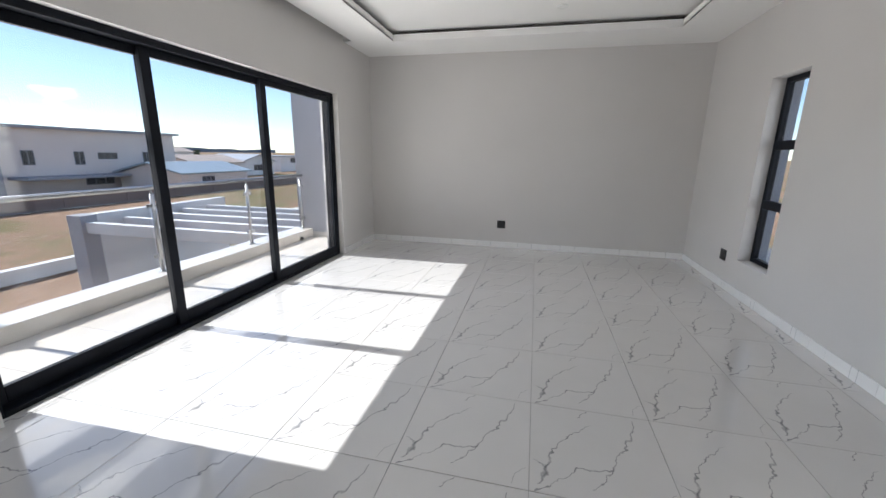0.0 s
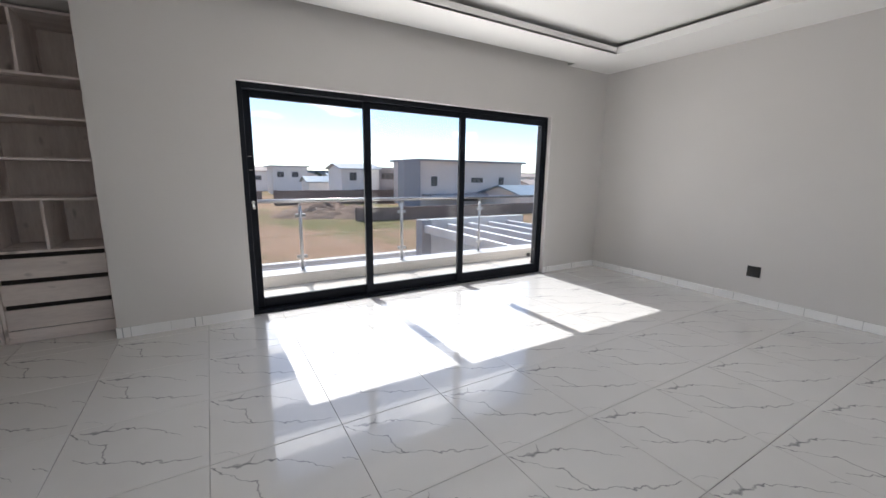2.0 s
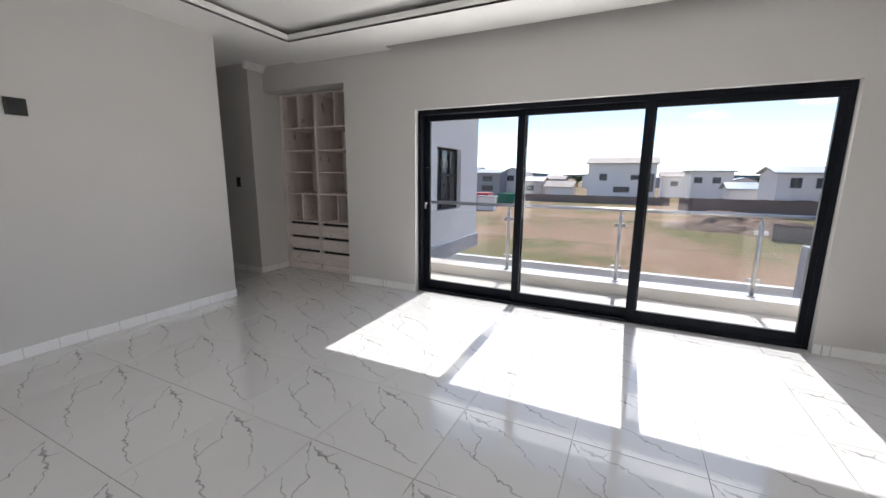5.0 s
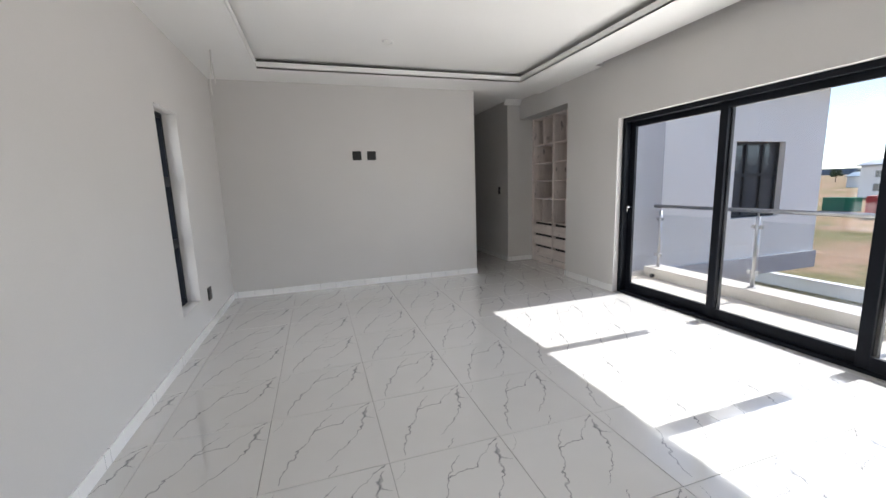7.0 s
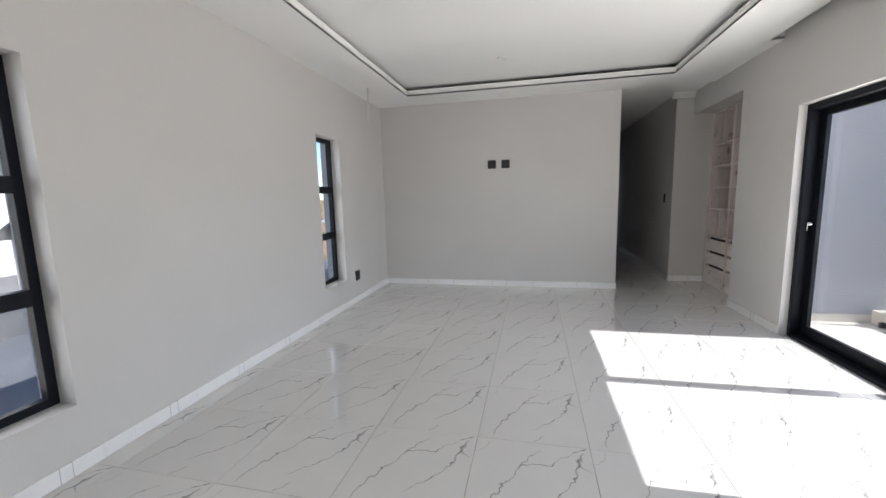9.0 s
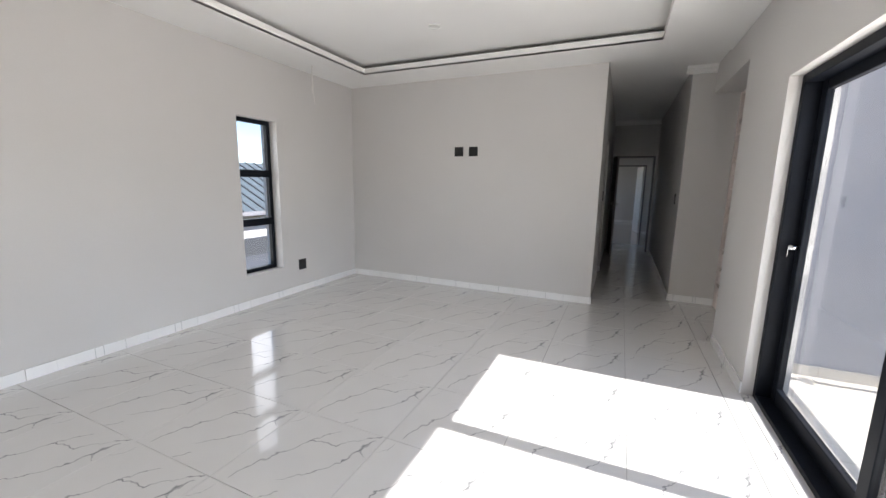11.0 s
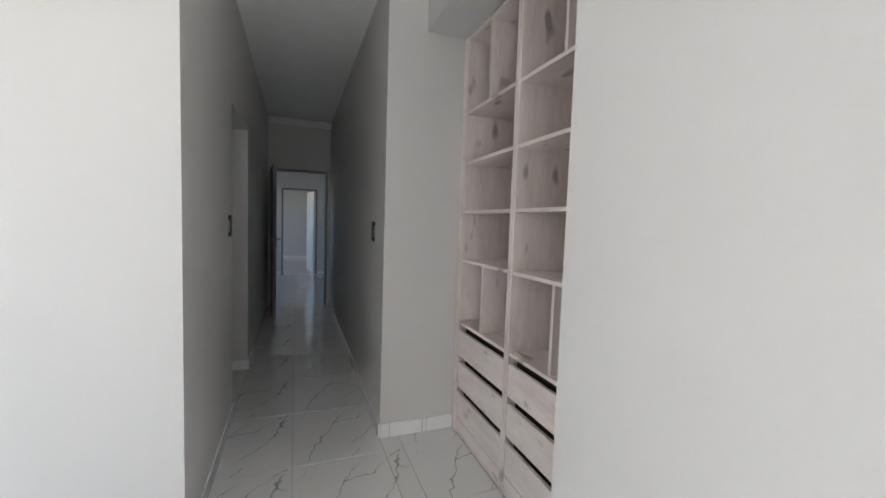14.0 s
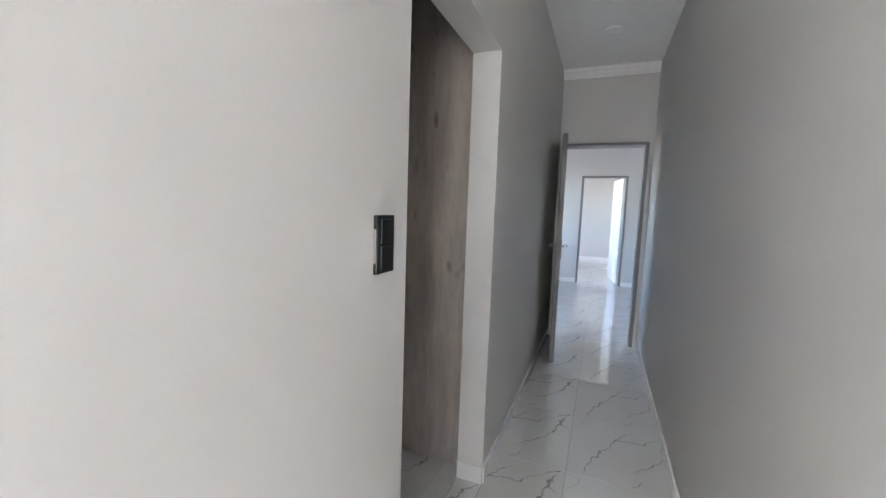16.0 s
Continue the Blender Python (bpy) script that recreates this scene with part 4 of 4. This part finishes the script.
# ---- east side: flat roof terrace and neighbours ----
structure("terrace_roof", [(E + 0.25, 9.0, -8, 12, -1.25, -0.95)], M_TERRACE, "pale flat roof beside the house", "roof")
structure("terrace_parapet", [(9.0, 9.2, -8, 12, -1.25, -0.42)], M_PARAPET, "dark grey parapet of the flat roof", "wall")


def east_house(x, y0, y1, z, run, rise, label, ridges):
    h = thing("house", (x + run, (y0 + y1) / 2, GZ), label, "house")
    bm = bmesh.new()
    box(bm, x + 0.5, x + 2 * run - 0.5, y0 + 0.4, y1 - 0.4, GZ, z)
    c = x + run
    for y in (y0 + 0.4, y1 - 0.6):
        vs = [bm.verts.new(q) for q in ((x + 0.5, y, z), (x + 2 * run - 0.5, y, z), (c, y, z + rise - 0.2), (x + 0.5, y + 0.2, z), (x + 2 * run - 0.5, y + 0.2, z), (c, y + 0.2, z + rise - 0.2))]
        for f in ((0, 1, 2), (3, 5, 4), (1, 4, 5, 2), (0, 2, 5, 3)):
            bm.faces.new([vs[i] for i in f])
    part("wall", bm, M_PLASTER_W, h)
    bm = bmesh.new()
    gable_roof(bm, x, x + 2 * run, y0, y1, z, rise, "y", 0.0, 0.06)
    rf = part("roof", bm, M_SHEET_E, h, "pale blue-grey ribbed metal sheet")
    k = math.hypot(run, rise)
    for i in range(ridges):
        y = y0 + 0.15 + i * (y1 - y0 - 0.3) / (ridges - 1)
        bm = bmesh.new()
        box(bm, -k / 2, k / 2, -0.025, 0.025, 0, 0.06)
        bmesh.ops.rotate(bm, verts=bm.verts, matrix=Matrix.Rotation(-math.atan2(rise, run), 3, "Y"))
        bmesh.ops.translate(bm, verts=bm.verts, vec=(x + run / 2, y, z + rise / 2 + 0.05))
        part("rib", bm, M_PARAPET, rf)
    bm = bmesh.new()
    box(bm, x - 0.1, x, y0, y1, z - 0.05, z + 0.1, 0.01)
    part("gutter", bm, M_HGREY, h)
    return h


east_house(11.0, -14, -4.5, 0.15, 4.0, 2.0, "white house with a low pale metal roof", 20)
e2 = east_house(20.0, -11, 4, 3.1, 5.0, 2.2, "white two-storey house with a pale metal roof", 24)
window_in(e2, 20.5, -7.5, 1.6, 1.6, 1.2, 1, -1)
window_in(e2, 20.5, -1.0, 1.6, 1.6, 1.2, 1, -1)

# ---- skyline ----
random.seed(11)
for k in range(34):
    y = -140 + k * 11 + random.uniform(-4, 4)
    x = -190 - random.uniform(0, 90)
    t = thing("tree", (x, y, GZ), "distant dark green tree above the roofs", "tree", "skyline trees")
    bm = bmesh.new()
    h = random.uniform(4, 7)
    tube(bm, (x, y, GZ), (x, y, GZ + h * 0.6), 0.25, 7)
    part("trunk", bm, M_MOUND, t)
    bm = bmesh.new()
    for j in range(16):
        a, rr = random.uniform(0, 6.28), random.uniform(0, 2.6)
        s = random.uniform(0.6, 1.3)
        bmesh.ops.create_icosphere(bm, subdivisions=1, radius=s, matrix=Matrix.Translation((x + rr * math.cos(a), y + rr * math.sin(a), GZ + h * 0.65 + random.uniform(-1, 1.6))) @ Matrix.Diagonal((1, 1.2, 0.7, 1)))
    for v in bm.verts:
        v.co += Vector((random.uniform(-0.25, 0.25), random.uniform(-0.25, 0.25), random.uniform(-0.25, 0.25)))
    part("crown", bm, M_TREE, t)
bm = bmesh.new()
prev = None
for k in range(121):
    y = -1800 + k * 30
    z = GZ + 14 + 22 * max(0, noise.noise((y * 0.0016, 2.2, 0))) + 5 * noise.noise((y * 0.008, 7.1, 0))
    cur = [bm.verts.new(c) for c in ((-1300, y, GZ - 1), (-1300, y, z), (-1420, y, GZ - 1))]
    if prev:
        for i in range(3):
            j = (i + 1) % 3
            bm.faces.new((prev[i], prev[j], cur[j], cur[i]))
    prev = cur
single("backdrop_hills", bm, M_HILL, "low hills on the horizon, coloured with blue distance haze", "hills", "structure")

# ---- floor tiles and skirting ----
floor = thing("floor", (0, 2.5, -0.012), "polished white marble-look porcelain floor tiles with grey veins", "floor", kind="structure")
T, GX, GY = 0.6055, 0.21, 3.346
tile_mesh = {}


def tile(x0, x1, y0, y1):
    key = (round(x1 - x0, 3), round(y1 - y0, 3), round((x0 - GX) / T % 1, 2), round((y0 - GY) / T % 1, 2))
    cx, cy = GX + (math.floor((x0 - GX) / T + 0.001) + 0.5) * T, GY + (math.floor((y0 - GY) / T + 0.001) + 0.5) * T
    if key not in tile_mesh:
        b = bmesh.new()
        g = 0.0012
        box(b, x0 - cx + g, x1 - cx - g, y0 - cy + g, y1 - cy - g, -0.010, 0)
        top = [f for f in b.faces if f.normal.z > 0.5]
        bmesh.ops.bevel(b, geom=[e for e in top[0].edges], offset=0.0012, segments=1, affect="EDGES")
        tile_mesh[key] = mesh_of("floor_tile", b, M_TILE)
    ob = new("floor_tile", tile_mesh[key])
    ob.parent = floor
    ob.location = Vector((cx, cy, 0)) - OFF[floor]


def tiled(x0, x1, y0, y1):
    xs = [x0] + [GX + k * T for k in range(-12, 12) if x0 + 0.02 < GX + k * T < x1 - 0.02] + [x1]
    ys = [y0] + [GY + k * T for k in range(-30, 12) if y0 + 0.02 < GY + k * T < y1 - 0.02] + [y1]
    for a, b in zip(xs, xs[1:]):
        for c, d in zip(ys, ys[1:]):
            tile(a, b, c, d)


tiled(W, E, S, N)
tiled(W - 0.07, W, D0, D1)
tiled(CX, PX, CY, S)
tiled(NX, CX, PY, S)
tiled(NX, W, S, 0.31)
tiled(PX, PX + 0.13, O0, O1)
tiled(PX + 0.13, 0.9, -3.6, S - 0.15)
tiled(-3.6, 0.6, HY, CY - 0.15)
tiled(-2.06, -1.265, CY - 0.15, CY)
tiled(-3.6, 0.6, RY, HY)

base = thing("baseboard", (0, 2.5, 0), "white marble-look tile skirting along the walls", "skirting", kind="structure")
SK, ST = 0.085, 0.010


def skirting(x0, y0, x1, y1, nx, ny, phase=0.0):
    """Pieces from (x0, y0) to (x1, y1), standing off the wall towards (nx, ny)."""
    L = math.hypot(x1 - x0, y1 - y0)
    ux, uy = (x1 - x0) / L, (y1 - y0) / L
    cuts = [0] + [phase + k * T for k in range(20) if 0.03 < phase + k * T < L - 0.03] + [L]
    for a, b in zip(cuts, cuts[1:]):
        bm = bmesh.new()
        a, b = a + 0.001, b - 0.001
        pa, pb = (x0 + ux * a, y0 + uy * a), (x0 + ux * b, y0 + uy * b)
        box(bm, min(pa[0], pb[0], pa[0] + nx * ST, pb[0] + nx * ST), max(pa[0], pb[0], pa[0] + nx * ST, pb[0] + nx * ST),
            min(pa[1], pb[1], pa[1] + ny * ST, pb[1] + ny * ST), max(pa[1], pb[1], pa[1] + ny * ST, pb[1] + ny * ST), 0.001, SK, 0.001)
        c = Vector((sum(v.co.x for v in bm.verts) / len(bm.verts), sum(v.co.y for v in bm.verts) / len(bm.verts), 0))
        bmesh.ops.translate(bm, verts=bm.verts, vec=-c)
        ob = new("skirting_tile", mesh_of("skirting_tile", bm, M_SKIRT))
        ob.parent = base
        ob.location = c - OFF[base]


skirting(W, N, E, N, 0, -1, 0.3)
skirting(E, N, E, S, -1, 0, 0.2)
skirting(E, S, PX, S, 0, 1, 0.25)
skirting(W, D1, W, N, 1, 0, 0.4)
skirting(W, 0.31, W, D0, 1, 0, 0.35)
skirting(PX, S, PX, O1, -1, 0, 0.3)
skirting(PX, O0, PX, CY, -1, 0, 0.1)
skirting(PX, O0, PX + 0.13, O0, 0, 1, 0.5)
skirting(CX, PY, CX, CY, 1, 0, 0.3)
skirting(NX, PY, CX, PY, 0, 1, 0.2)
skirting(W - 0.24, 0.31, W, 0.31, 0, -1, 0.5)
skirting(0.6, HY, -1.30, HY, 0, 1, 0.2)
skirting(-2.08, HY, -3.6, HY, 0, 1, 0.2)
skirting(0.6, RY, -3.6, RY, 0, 1, 0.2)
